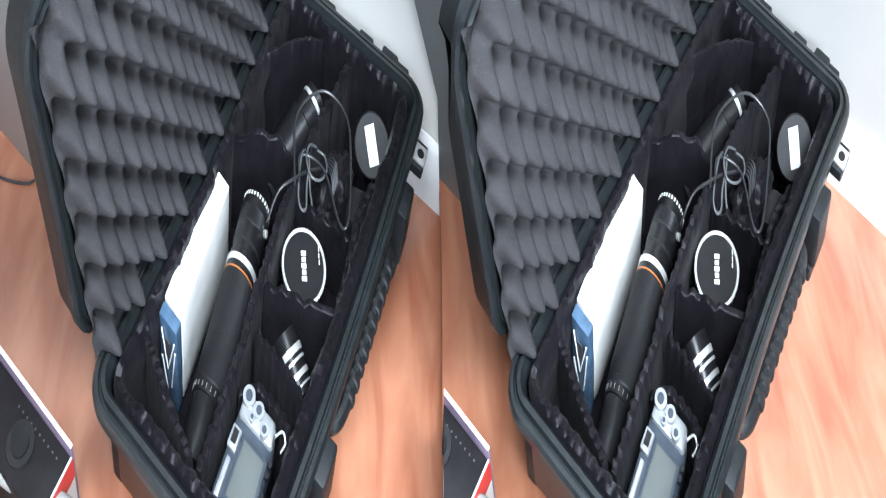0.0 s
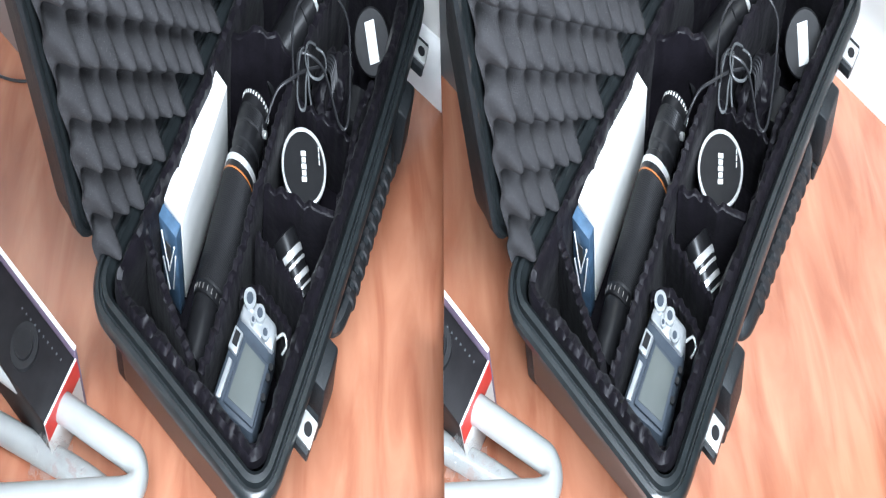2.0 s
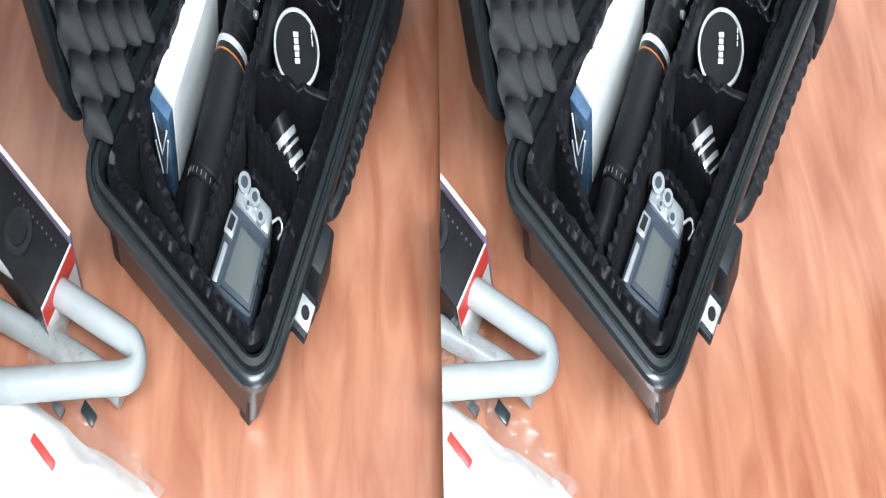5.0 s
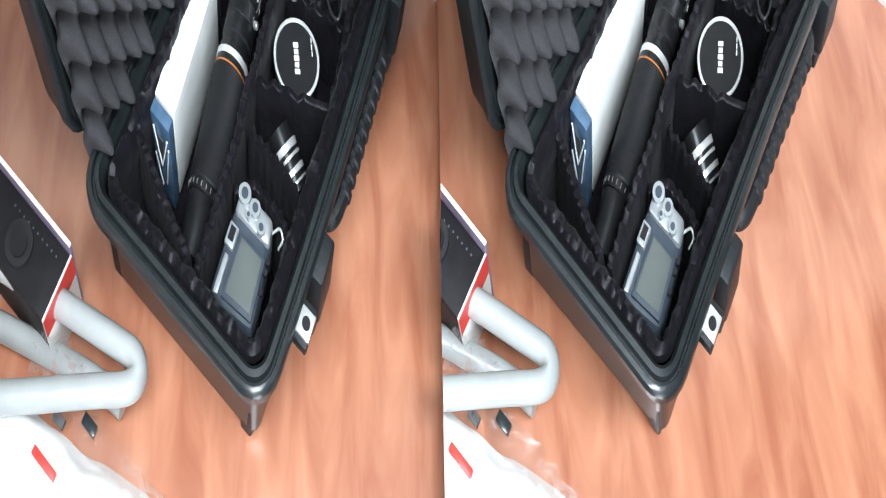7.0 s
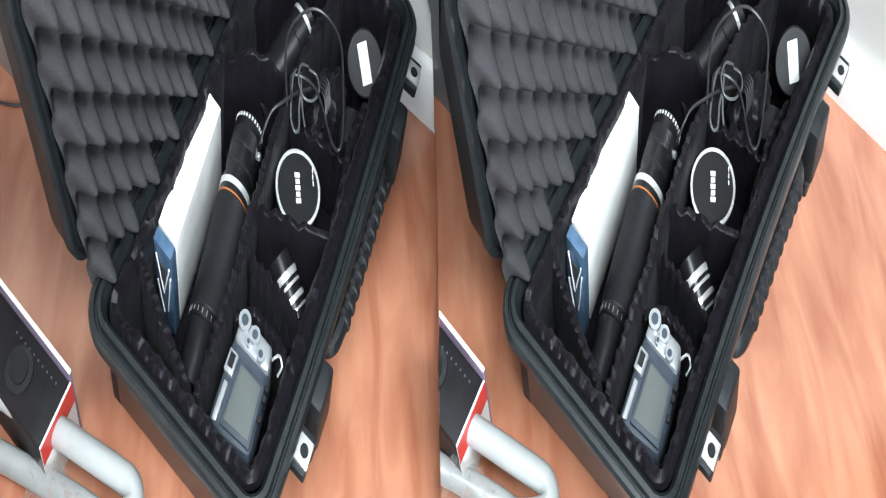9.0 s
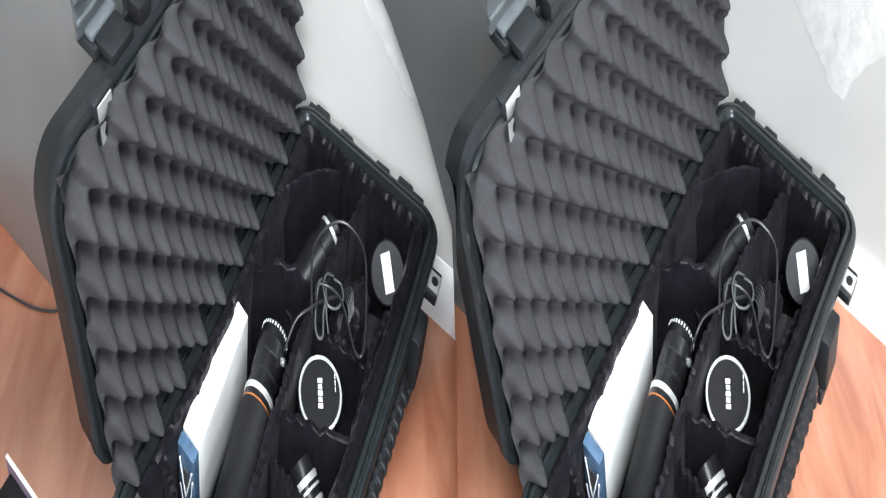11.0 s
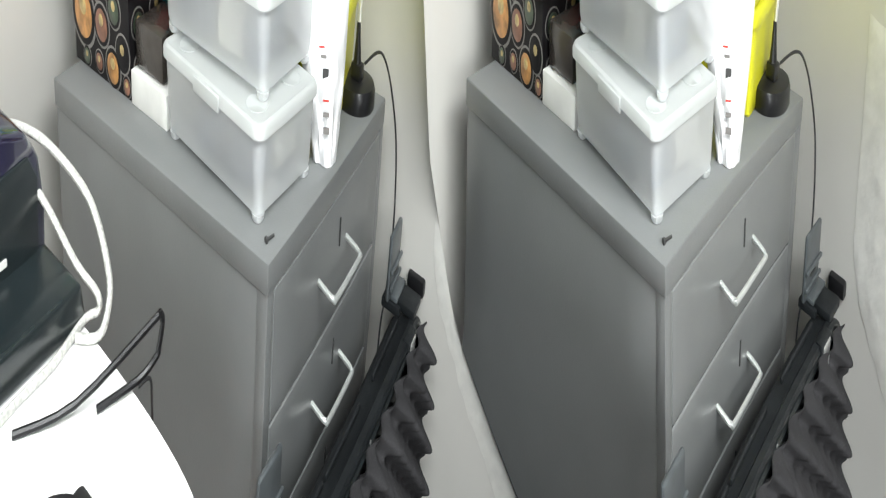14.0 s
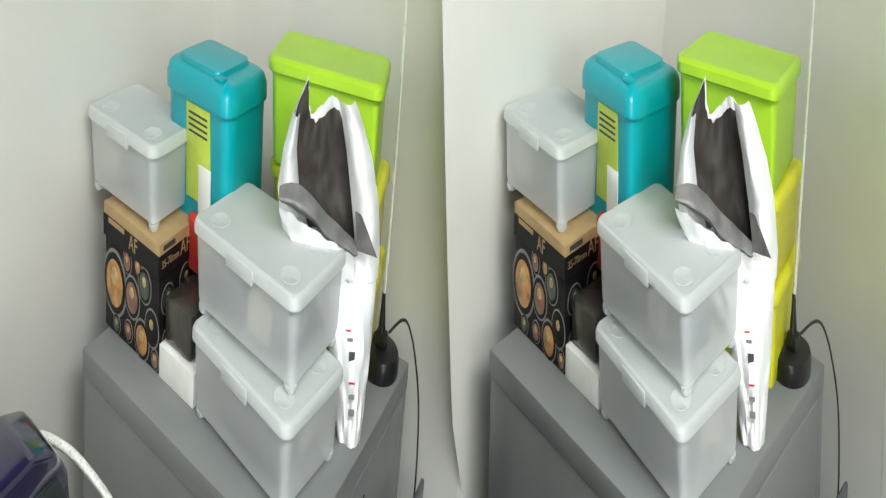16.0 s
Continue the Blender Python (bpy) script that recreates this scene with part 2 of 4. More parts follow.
def prism(quad, z0, z1, bev=0.0):
    bm = bmesh.new()
    lo, hi = [bm.verts.new((x, y, z0)) for x, y in quad], [bm.verts.new((x, y, z1)) for x, y in quad]
    bm.faces.new(lo), bm.faces.new(hi)
    n = len(quad)
    for i in range(n):
        bm.faces.new((lo[i], lo[(i + 1) % n], hi[(i + 1) % n], hi[i]))
    if bev:
        bmesh.ops.bevel(bm, geom=bm.edges[:], offset=bev, segments=2, affect="EDGES", profile=0.5)
    return bm


def ring(x0, x1, y0, y1, r, n=6, sub=10):
    pts = []
    for cx, cy, a in ((x1 - r, y0 + r, -90), (x1 - r, y1 - r, 0), (x0 + r, y1 - r, 90), (x0 + r, y0 + r, 180)):
        arc = [(cx + r * math.cos(radians(a + 90 * i / n)), cy + r * math.sin(radians(a + 90 * i / n))) for i in range(n + 1)]
        if pts:
            p, q = pts[-1], arc[0]
            pts += [(p[0] + (q[0] - p[0]) * i / sub, p[1] + (q[1] - p[1]) * i / sub) for i in range(1, sub)]
        pts += arc
    p, q = pts[-1], pts[0]
    return pts + [(p[0] + (q[0] - p[0]) * i / sub, p[1] + (q[1] - p[1]) * i / sub) for i in range(1, sub)]


def loft(rect, r, profile, cap0=True, cap1=True, to=None, wob=None, sub=10):
    """Rounded rectangles, each inset and at a height, joined one after the other."""
    bm = bmesh.new()
    x0, x1, y0, y1 = rect
    rows = []
    for inset, z in profile:
        row = []
        for i, (x, y) in enumerate(ring(x0 + inset, x1 - inset, y0 + inset, y1 - inset, max(0.002, r - inset), sub=sub)):
            p = Vector((x, y, z))
            if wob:
                p += wob(p, inset)
            row.append(bm.verts.new(to(p) if to else p))
        rows.append(row)
    n = len(rows[0])
    for a, b in zip(rows, rows[1:]):
        for i in range(n):
            bm.faces.new((a[i], a[(i + 1) % n], b[(i + 1) % n], b[i]))
    if cap0:
        bm.faces.new(rows[0])
    if cap1:
        bm.faces.new(rows[-1])
    return bm


def smooth_path(pts, n=8):
    pts = [Vector(p) for p in pts]
    out = []
    for i in range(len(pts) - 1):
        p0, p1, p2, p3 = pts[max(i - 1, 0)], pts[i], pts[i + 1], pts[min(i + 2, len(pts) - 1)]
        for k in range(n):
            t = k / n
            out.append(0.5 * (2 * p1 + (p2 - p0) * t + (2 * p0 - 5 * p1 + 4 * p2 - p3) * t * t + (3 * p1 - p0 - 3 * p2 + p3) * t ** 3))
    return out + [pts[-1]]


def tube(pts, r, n=8, curve=6, bm=None):
    bm = bm or bmesh.new()
    pts = smooth_path(pts, curve) if curve else [Vector(p) for p in pts]
    rows = []
    for i, p in enumerate(pts):
        d = (pts[min(i + 1, len(pts) - 1)] - pts[max(i - 1, 0)]).normalized()
        a = d.cross(Vector((0.3, 0.2, 1))).normalized()
        b = d.cross(a)
        rows.append([bm.verts.new(p + r * (a * math.cos(2 * math.pi * k / n) + b * math.sin(2 * math.pi * k / n))) for k in range(n)])
    for a, b in zip(rows, rows[1:]):
        for k in range(n):
            bm.faces.new((a[k], a[(k + 1) % n], b[(k + 1) % n], b[k]))
    bm.faces.new(rows[0]), bm.faces.new(rows[-1])
    return bm


def lathe(p, q, profile, n=32, caps=True):
    """A turned body along p-q; profile: (distance from p, radius)."""
    bm = bmesh.new()
    p, q = Vector(p), Vector(q)
    d = (q - p).normalized()
    a = d.cross(Vector((0.1, 0.9, 0.3))).normalized()
    b = d.cross(a)
    rows = [[bm.verts.new(p + d * s + r * (a * math.cos(2 * math.pi * k / n) + b * math.sin(2 * math.pi * k / n))) for k in range(n)] for s, r in profile]
    for u, v in zip(rows, rows[1:]):
        for k in range(n):
            bm.faces.new((u[k], u[(k + 1) % n], v[(k + 1) % n], v[k]))
    if caps:
        bm.faces.new(rows[0]), bm.faces.new(rows[-1])
    return bm


def sheet(fn, nu, nv):
    bm = bmesh.new()
    g = [[bm.verts.new(fn(i / nu, j / nv)) for j in range(nv + 1)] for i in range(nu + 1)]
    for i in range(nu):
        for j in range(nv):
            bm.faces.new((g[i][j], g[i + 1][j], g[i + 1][j + 1], g[i][j + 1]))
    return bm


def nz(x, y, z, s):
    return noise.noise(Vector((x * s, y * s, z * s)))


def pad(path, z0, z1, th=0.012, crown=0.0, seed=0.0):
    """A padded upright divider along a path, with puckered cloth."""
    pts = smooth_path([(x, y, 0) for x, y in path], 16)
    bm, rows = bmesh.new(), []
    m = 14
    for i, p in enumerate(pts):
        d = (pts[min(i + 1, len(pts) - 1)] - pts[max(i - 1, 0)]).normalized()
        s = Vector((-d.y, d.x, 0))
        u = i / (len(pts) - 1)
        top = z1 + crown * math.sin(math.pi * u) + 0.003 * nz(p.x, p.y, seed, 45) + 0.002 * nz(p.x, p.y, seed, 110) + 0.0016 * math.sin(340 * (p.x + p.y) + 2 * nz(p.x, p.y, seed, 20))
        row = []
        for k in range(m):
            a = 2 * math.pi * k / m
            cx, cz = math.cos(a), math.sin(a)
            z = z0 + (top - z0) * (0.5 + 0.5 * max(-1, min(1, cz * 1.25)))
            off = th * 0.5 * (abs(cx) ** 0.45) * (1 if cx > 0 else -1)
            off += 0.0016 * max(0, cz) * math.sin(340 * (p.x + p.y) + 2 * nz(p.x, p.y, seed, 20))
            off += 0.004 * nz(p.x, p.y, z + seed, 38) + 0.0022 * nz(p.x, p.y, z * 0.4 + seed, 95)
            row.append(bm.verts.new(p + s * off + Vector((0, 0, z))))
        rows.append(row)
    for a, b in zip(rows, rows[1:]):
        for k in range(m):
            bm.faces.new((a[k], a[(k + 1) % m], b[(k + 1) % m], b[k]))
    bm.faces.new(rows[0]), bm.faces.new(rows[-1])
    return bm


def disc(c, normal, r, t, n=28, r2=None):
    c, d = Vector(c), Vector(normal).normalized()
    return lathe(c, c + d, [(0, r2 or r), (t * 0.8, r), (t, r * 0.985)], n)


def bar_on(c, u, v, w, h, t=0.0006):
    """A thin printed bar, centred at c, in the plane of u and v."""
    bm = bmesh.new()
    c, u, v = Vector(c), Vector(u).normalized(), Vector(v).normalized()
    n = u.cross(v)
    q = [c + u * a * w / 2 + v * b * h / 2 for a, b in ((-1, -1), (1, -1), (1, 1), (-1, 1))]
    lo, hi = [bm.verts.new(p - n * t) for p in q], [bm.verts.new(p + n * t) for p in q]
    bm.faces.new(lo), bm.faces.new(hi)
    for i in range(4):
        bm.faces.new((lo[i], lo[(i + 1) % 4], hi[(i + 1) % 4], hi[i]))
    return bm


def words(text, size, at, right, up=(0, 0, 1)):
    cu = bpy.data.curves.new("words", "FONT")
    cu.body, cu.size, cu.extrude, cu.align_x, cu.align_y = text, size, 0.0003, "CENTER", "CENTER"
    ob = new("words", cu)
    me = bpy.data.meshes.new_from_object(ob.evaluated_get(bpy.context.evaluated_depsgraph_get()))
    bm = bmesh.new()
    bm.from_mesh(me)
    bpy.data.objects.remove(ob)
    bpy.data.meshes.remove(me)
    r, u = Vector(right), Vector(up)
    n = r.cross(u)
    bm.transform(Matrix(((r.x, u.x, n.x, at[0]), (r.y, u.y, n.y, at[1]), (r.z, u.z, n.z, at[2]), (0, 0, 0, 1))))
    return bm


# ---- setting ----
XW, YB = -0.078, -0.06
solo("floor", sheet(lambda u, v: (XW - 0.05 + 1.75 * u, YB - 0.05 + 1.9 * v, 0), 30, 30), M_FLOOR, "glossy reddish cherry wood laminate floor with soft window glare", "floor", "structure")


def wall(x0, x1, y0, y1, z0, z1):
    bm = slab(x0, x1, y0, y1, z0, z1)
    bmesh.ops.subdivide_edges(bm, edges=[e for e in bm.edges if e.calc_length() > 0.2], cuts=23, use_grid_fill=True)
    return bm


solo("wall_east", wall(XW - 0.06, XW, YB - 0.06, 1.85, 0, 1.75), M_WALL, "off-white painted wall with a bare plaster repair", "wall", "structure")
solo("wall_north", wall(XW, 1.65, YB - 0.06, YB, 0, 1.75), M_WALL, "off-white painted wall behind the grey cabinet", "wall", "structure")
bm = bmesh.new()
prof = ((0.0, 0.0), (0.016, 0.0), (0.016, 0.09), (0.012, 0.1), (0.004, 0.105), (0.0, 0.105))
rows = [[bm.verts.new((XW + 0.002 + x, YB + 0.63 + 1.2 * i / 20, z)) for x, z in prof] for i in range(21)]
for a, b in zip(rows, rows[1:]):
    for k in range(len(prof)):
        bm.faces.new((a[k], a[(k + 1) % 6], b[(k + 1) % 6], b[k]))
solo("baseboard", bm, M_SKIRT, "white painted skirting board along the wall", "baseboard", "structure")


def plaster(u, v):
    y = 0.745 + 0.44 * u
    low = 0.69 - 0.37 * min(1, max(0, (y - 0.745) / 0.32)) ** 0.6 + 0.5 * max(0, y - 1.10) ** 0.6 + 0.018 * nz(y, 0, 3, 14) + 0.008 * nz(y, 0, 5, 60)
    top = 0.98 + 0.03 * nz(y, 1, 9, 12)
    z = low + (top - low) * v
    edge = min(u * 8, (1 - u) * 8, v * 8, (1 - v) * 8, 1)
    return (XW + 0.0008 + edge * (0.0022 + 0.0012 * nz(y, z, 2, 30)), y, z)


solo("plaster_patch", sheet(plaster, 90, 50), M_PLASTER, "rough unpainted white plaster patch on the wall", "plaster", "structure")

# ---- hard case ----
CR = (-0.045, 0.708, 0.797, 1.186)
case = thing("equipment_case", (0.32, 0.98, 0), "open black hard plastic equipment case with padded nylon dividers", "case")
hull = part("hull", loft(CR, 0.05, [(0.07, 0.012), (0.058, 0.014), (0.05, 0.03), (0.03, 0.155), (0.008, 0.166), (0.002, 0.168), (0.0, 0.172), (0.0, 0.182)], cap1=False), M_CASE, case)
part("rim", loft(CR, 0.05, [(0.0, 0.182), (-0.004, 0.184), (-0.004, 0.196), (0.0, 0.2), (0.006, 0.201), (0.008, 0.196), (0.011, 0.196), (0.013, 0.204), (0.02, 0.205), (0.023, 0.199), (0.026, 0.197), (0.029, 0.185), (0.03, 0.02), (0.05, 0.018)], cap0=False), M_RIM, case, "grooved sealing rim")
part("liner", loft(CR, 0.06, [(0.029, 0.186), (0.032, 0.197), (0.038, 0.201), (0.046, 0.198), (0.052, 0.186), (0.054, 0.165), (0.050, 0.14), (0.049, 0.1), (0.05, 0.035), (0.06, 0.03)], cap0=False, sub=100,
     wob=lambda p, i: Vector((0.006 * nz(p.x, p.y, p.z, 28) + 0.003 * nz(p.x, p.y, p.z, 70), 0.006 * nz(p.y, p.x, p.z, 28) + 0.003 * nz(p.y, p.x, 2 + p.z, 70), 0.005 * nz(p.x, p.y, 7, 75) + 0.0026 * math.sin(330 * (p.x + p.y) + 2 * nz(p.x, p.y, 1, 20)))) * min(1, (i - 0.028) * 90)), M_NYLON, case, "puckered black nylon lining")
for path, z1, th, crown, nm in (
        (((0.648, 1.012), (0.56, 1.008), (0.48, 1.0), (0.39, 0.99), (0.29, 0.98), (0.18, 0.985), (0.08, 0.998), (-0.005, 1.012)), 0.182, 0.016, 0.004, "long_divider"),
        (((0.650, 0.995), (0.628, 0.935), (0.600, 0.868), (0.575, 0.838), (0.50, 0.832), (0.4, 0.828)), 0.19, 0.015, 0.0, "corner_divider"),
        (((0.292, 0.828), (0.262, 0.88), (0.236, 0.93), (0.215, 0.968)), 0.170, 0.012, 0.04, "flap_divider"),
        (((0.135, 0.835), (0.09, 0.868), (0.05, 0.905), (0.012, 0.942)), 0.190, 0.008, 0.012, "wide_divider"),
        (((0.405, 1.0), (0.392, 1.04), (0.374, 1.09), (0.355, 1.135)), 0.178, 0.012, 0.006, "cross_divider"),
        (((0.462, 1.016), (0.466, 1.06), (0.473, 1.1), (0.480, 1.142)), 0.180, 0.010, 0.002, "cross_divider"),
        (((0.53, 1.02), (0.508, 1.05), (0.505, 1.085), (0.52, 1.125), (0.56, 1.148), (0.61, 1.145)), 0.165, 0.014, 0.0, "camera_cradle"),
        (((0.660, 1.03), (0.664, 1.07), (0.658, 1.12), (0.62, 1.150)), 0.165, 0.014, 0.0, "camera_cradle"),
        (((0.14, 1.128), (0.2, 1.118), (0.27, 1.128), (0.33, 1.134)), 0.170, 0.014, 0.0, "side_divider"),
        (((0.245, 0.99), (0.235, 1.03), (0.225, 1.08), (0.222, 1.12)), 0.145, 0.012, 0.0, "cross_divider")):
    part(nm, pad(path, 0.03, z1, th, crown, seed=len(path) + path[0][0] * 9), M_NYLON, case)
part("liner_rivet", disc((-0.0, 1.135, 0.15), (0.6, -0.35, 0.5), 0.012, 0.004), M_RUBBER, case)
# ribs, feet, latch stubs and hasps of the lower shell
for y in (0.86, 1.09):
    part("end_rib", slab(-0.062, -0.035, y - 0.02, y + 0.02, 0.06, 0.20, 0.005), M_CASE, case)
part("corner_foot", slab(0.655, 0.678, 1.12, 1.145, 0.0, 0.07, 0.004), M_CASE, case)
part("corner_foot", slab(0.652, 0.674, 0.815, 0.84, 0.0, 0.1, 0.005), M_CASE, case)
for x in (0.592, 0.052):
    h = part("hasp", slab(x - 0.026, x + 0.02, 1.18, 1.214, 0.168, 0.184, 0.003), M_CASE, case)
    part("hasp_plate", slab(x - 0.017, x + 0.013, 1.188, 1.215, 0.183, 0.1875, 0.001), M_STEEL, h, "bright steel padlock plate")
    part("hasp_hole", disc((x - 0.002, 1.203, 0.1872), (0, 0, 1), 0.0075, 0.001), M_BLACK, h)
for x in (0.515, 0.135):
    l = part("latch_seat", slab(x - 0.028, x + 0.028, 1.165, 1.21, 0.10, 0.188, 0.005), M_CASE, case)
    part("latch_pin", slab(x - 0.033, x + 0.033, 1.192, 1.204, 0.075, 0.101, 0.004), M_CASE, l)
hd = part("carry_handle", tube(((0.455, 1.165, 0.14), (0.448, 1.184, 0.146), (0.42, 1.192, 0.148), (0.32, 1.194, 0.148), (0.22, 1.192, 0.148), (0.192, 1.184, 0.146), (0.185, 1.165, 0.14)), 0.0135, 10), M_CASE, case)
for i in range(10):
    x = 0.415 - i * 0.021
    part("grip_ridge", lathe((x, 1.194, 0.148), (x - 0.02, 1.194, 0.148), [(0, 0.013), (0.003, 0.0155), (0.011, 0.0155), (0.014, 0.013)], 12), M_RUBBER, hd)
part("hinge_bar", slab(0.03, 0.6, 0.772, 0.8, 0.165, 0.207, 0.006), M_CASE, case)
for y in (0.84, 0.93, 1.03, 1.12):
    part("rim_lug", slab(-0.058, -0.04, y - 0.018, y + 0.018, 0.172, 0.197, 0.004), M_CASE, case)

# lid, swung up against the drawers: u along the case, v up the lid, n out of its mouth
LO, LV, LN = Vector((0, 0.783, 0.208)), Vector((0, -0.105, 0.9945)), Vector((0, 0.9945, 0.105))


def lidp(p):
    return LO + Vector((p[0], 0, 0)) + LV * p[1] + LN * p[2]


LR = (-0.055, 0.682, 0.0, 0.395)
lid = part("lid_shell", loft(LR, 0.06, [(0.03, -0.068), (0.014, -0.065), (0.005, -0.055), (0.0, -0.02), (-0.003, -0.016), (-0.003, -0.004), (0.002, 0.0)], cap1=False, to=lidp), M_CASE, case)
part("lid_rim", loft(LR, 0.06, [(0.002, 0.0), (0.006, 0.001), (0.008, -0.004), (0.011, -0.004), (0.013, 0.003), (0.018, 0.003), (0.02, -0.002), (0.024, -0.03), (0.06, -0.032)], cap0=False, to=lidp), M_RIM, lid)
PU, PV = 0.034, 0.0325


def foam(u, v):
    a, b = -0.034 + 0.702 * u, -0.012 + 0.400 * v
    h = -math.cos(math.pi * a / PU) * math.cos(math.pi * (b - 0.008) / PV)
    corner = max(0, a - 0.61) + max(0, b - 0.33)
    rim = min(1, min(u, 1 - u) * 40, 0.4 + v * 14, (1 - v) * 24, max(0, (0.085 - corner) * 25))
    k = 0.35 + 0.65 * rim
    return lidp((a, b - 0.008 * max(0, h) * k, 0.004 + (0.016 + 0.034 * h) * k + 0.002 * nz(a, b, 0, 30)))


part("foam_insert", sheet(foam, 300, 190), M_FOAM, lid, "grey egg-crate foam lining")
for u in (0.505, -0.02):
    h = part("lid_hasp", slab(u + 0.036, u + 0.08, 0.728, 0.7475, 0.55, 0.606, 0.004), M_CASE, lid)
    part("hasp_plate", slab(u + 0.044, u + 0.074, 0.7470, 0.7500, 0.556, 0.602, 0.001), M_STEEL, h, "bright steel padlock plate")
    part("hasp_hole", disc((u + 0.059, 0.7495, 0.570), (0, 1, 0), 0.0075, 0.0012), M_BLACK, h)
    l = part("latch", slab(u - 0.035, u + 0.03, 0.652, 0.70, 0.594, 0.608, 0.003), M_CASE, lid)
    part("latch_link", slab(u - 0.028, u + 0.022, 0.69, 0.735, 0.6, 0.614, 0.003), M_CASE, l)
    part("latch_lever", slab(u - 0.026, u + 0.04, 0.664, 0.674, 0.61, 0.705, 0.005), M_LEVER, l, "grey lever")
    for z in (0.628, 0.652):
        part("lever_rib", slab(u - 0.027, u + 0.041, 0.6735, 0.680, z, z + 0.006, 0.002), M_LEVER, l)
    part("lever_bend", slab(u - 0.033, u + 0.027, 0.668, 0.692, 0.609, 0.617, 0.003), M_LEVER, l)
    part("latch_slot", bar_on((u + 0.006, 0.6745, 0.643), (1, 0, 0), (0, 0, 1), 0.022, 0.004), M_BLACK, l)
    part("latch_guard", slab(u - 0.075, u - 0.045, 0.69, 0.735, 0.596, 0.622, 0.005), M_BLACK, lid)
for u in (0.617, 0.254):
    part("rivet", disc(lidp((u, 0.384 if u < 0.5 else 0.345, 0.0005)), LN, 0.003, 0.0015, 10), M_STEEL, lid)
for u in (0.1, 0.3, 0.45):
    part("lid_groove", slab(u - 0.07, u + 0.07, 0.70, 0.706, 0.598, 0.607, 0.002), M_CASE, lid)

# ---- what lies in the case ----
wb = thing("carton", (0.44, 0.86, 0.03), "slim white card carton with a torn blue printed end", "carton")
part("body", prism(((0.338, 0.829), (0.346, 0.875), (0.540, 0.893), (0.538, 0.849)), 0.04, 0.19, 0.0012), M_WHITE, wb)
part("printed_end", prism(((0.541, 0.850), (0.543, 0.893), (0.560, 0.894), (0.558, 0.851)), 0.035, 0.188, 0.001), M_BLUE, wb)
for a, b, c in (((0.5605, 0.858, 0.17), (0.562, 0.872, 0.11), 0.0016), ((0.562, 0.872, 0.11), (0.5605, 0.888, 0.165), 0.0016), ((0.5605, 0.857, 0.12), (0.562, 0.87, 0.07), 0.0016), ((0.561, 0.89, 0.15), (0.562, 0.88, 0.08), 0.0014)):
    part("torn_edge", tube((a, b), c, 6, 0), M_WHITE, wb)
part("end_hole", bar_on((0.5612, 0.873, 0.145), (0, 1, 0), (0, 0, 1), 0.012, 0.03), M_INK, wb)

tl = thing("telephoto_lens", (0.45, 0.95, 0.03), "long black telephoto lens with a ribbed grip and silver ring", "lens")
A, B = Vector((0.628, 0.978, 0.118)), Vector((0.290, 0.920, 0.148))
part("front_hood", lathe(A, B, [(0, 0.024), (0.001, 0.028), (0.03, 0.029), (0.066, 0.030), (0.068, 0.029)]), M_BLACK, tl)
part("scale_ring", lathe(A, B, [(0.068, 0.029), (0.069, 0.032), (0.08, 0.0325), (0.082, 0.032)]), M_BLACK, tl)
DT = (B - A).normalized()
SA = DT.cross(Vector((0.1, 0.9, 0.3))).normalized()
SB = DT.cross(SA)
for k in range(22):
    a = 2 * math.pi * k / 22
    n = SA * math.cos(a) + SB * math.sin(a)
    part("scale_tick", bar_on(A + DT * 0.075 + n * 0.0326, DT, n.cross(DT), 0.006, 0.0012), M_RINGP, tl)
part("focus_grip", lathe(A, B, [(0.082, 0.032)] + [(0.084 + 0.0013 * i, 0.0345 if i % 2 else 0.0330) for i in range(104)] + [(0.2205, 0.033)]), M_RUBBER, tl)
part("orange_band", lathe(A, B, [(0.2205, 0.0335), (0.2208, 0.034), (0.2225, 0.034), (0.223, 0.033)]), M_ORANGE, tl)
part("silver_ring", lathe(A, B, [(0.231, 0.031), (0.232, 0.0338), (0.2395, 0.0338), (0.2405, 0.031)]), M_CHROME, tl)
part("aperture_barrel", lathe(A, B, [(0.2228, 0.033), (0.231, 0.0325), (0.2405, 0.031), (0.25, 0.0305), (0.252, 0.028), (0.262, 0.028), (0.264, 0.031), (0.285, 0.031), (0.287, 0.029)] + [(0.289 + 0.0016 * i, 0.0315 if i % 2 else 0.0295) for i in range(14)] + [(0.315, 0.03), (0.33, 0.030), (0.333, 0.026)]), M_BLACK, tl)
for k in range(30):
    a = 2 * math.pi * k / 30
    n = SA * math.cos(a) + SB * math.sin(a)
    part("index_dot", bar_on(A + DT * 0.326 + n * 0.0302, DT, n.cross(DT), 0.0045, 0.0025), M_WHITE, tl)
part("lock_knob", lathe(A + DT * 0.3 + Vector((0, 0.028, 0.01)), A + DT * 0.3 + Vector((0, 0.05, 0.02)), [(0, 0.005), (0.008, 0.005), (0.009, 0.004)], 14), M_STEEL, tl)

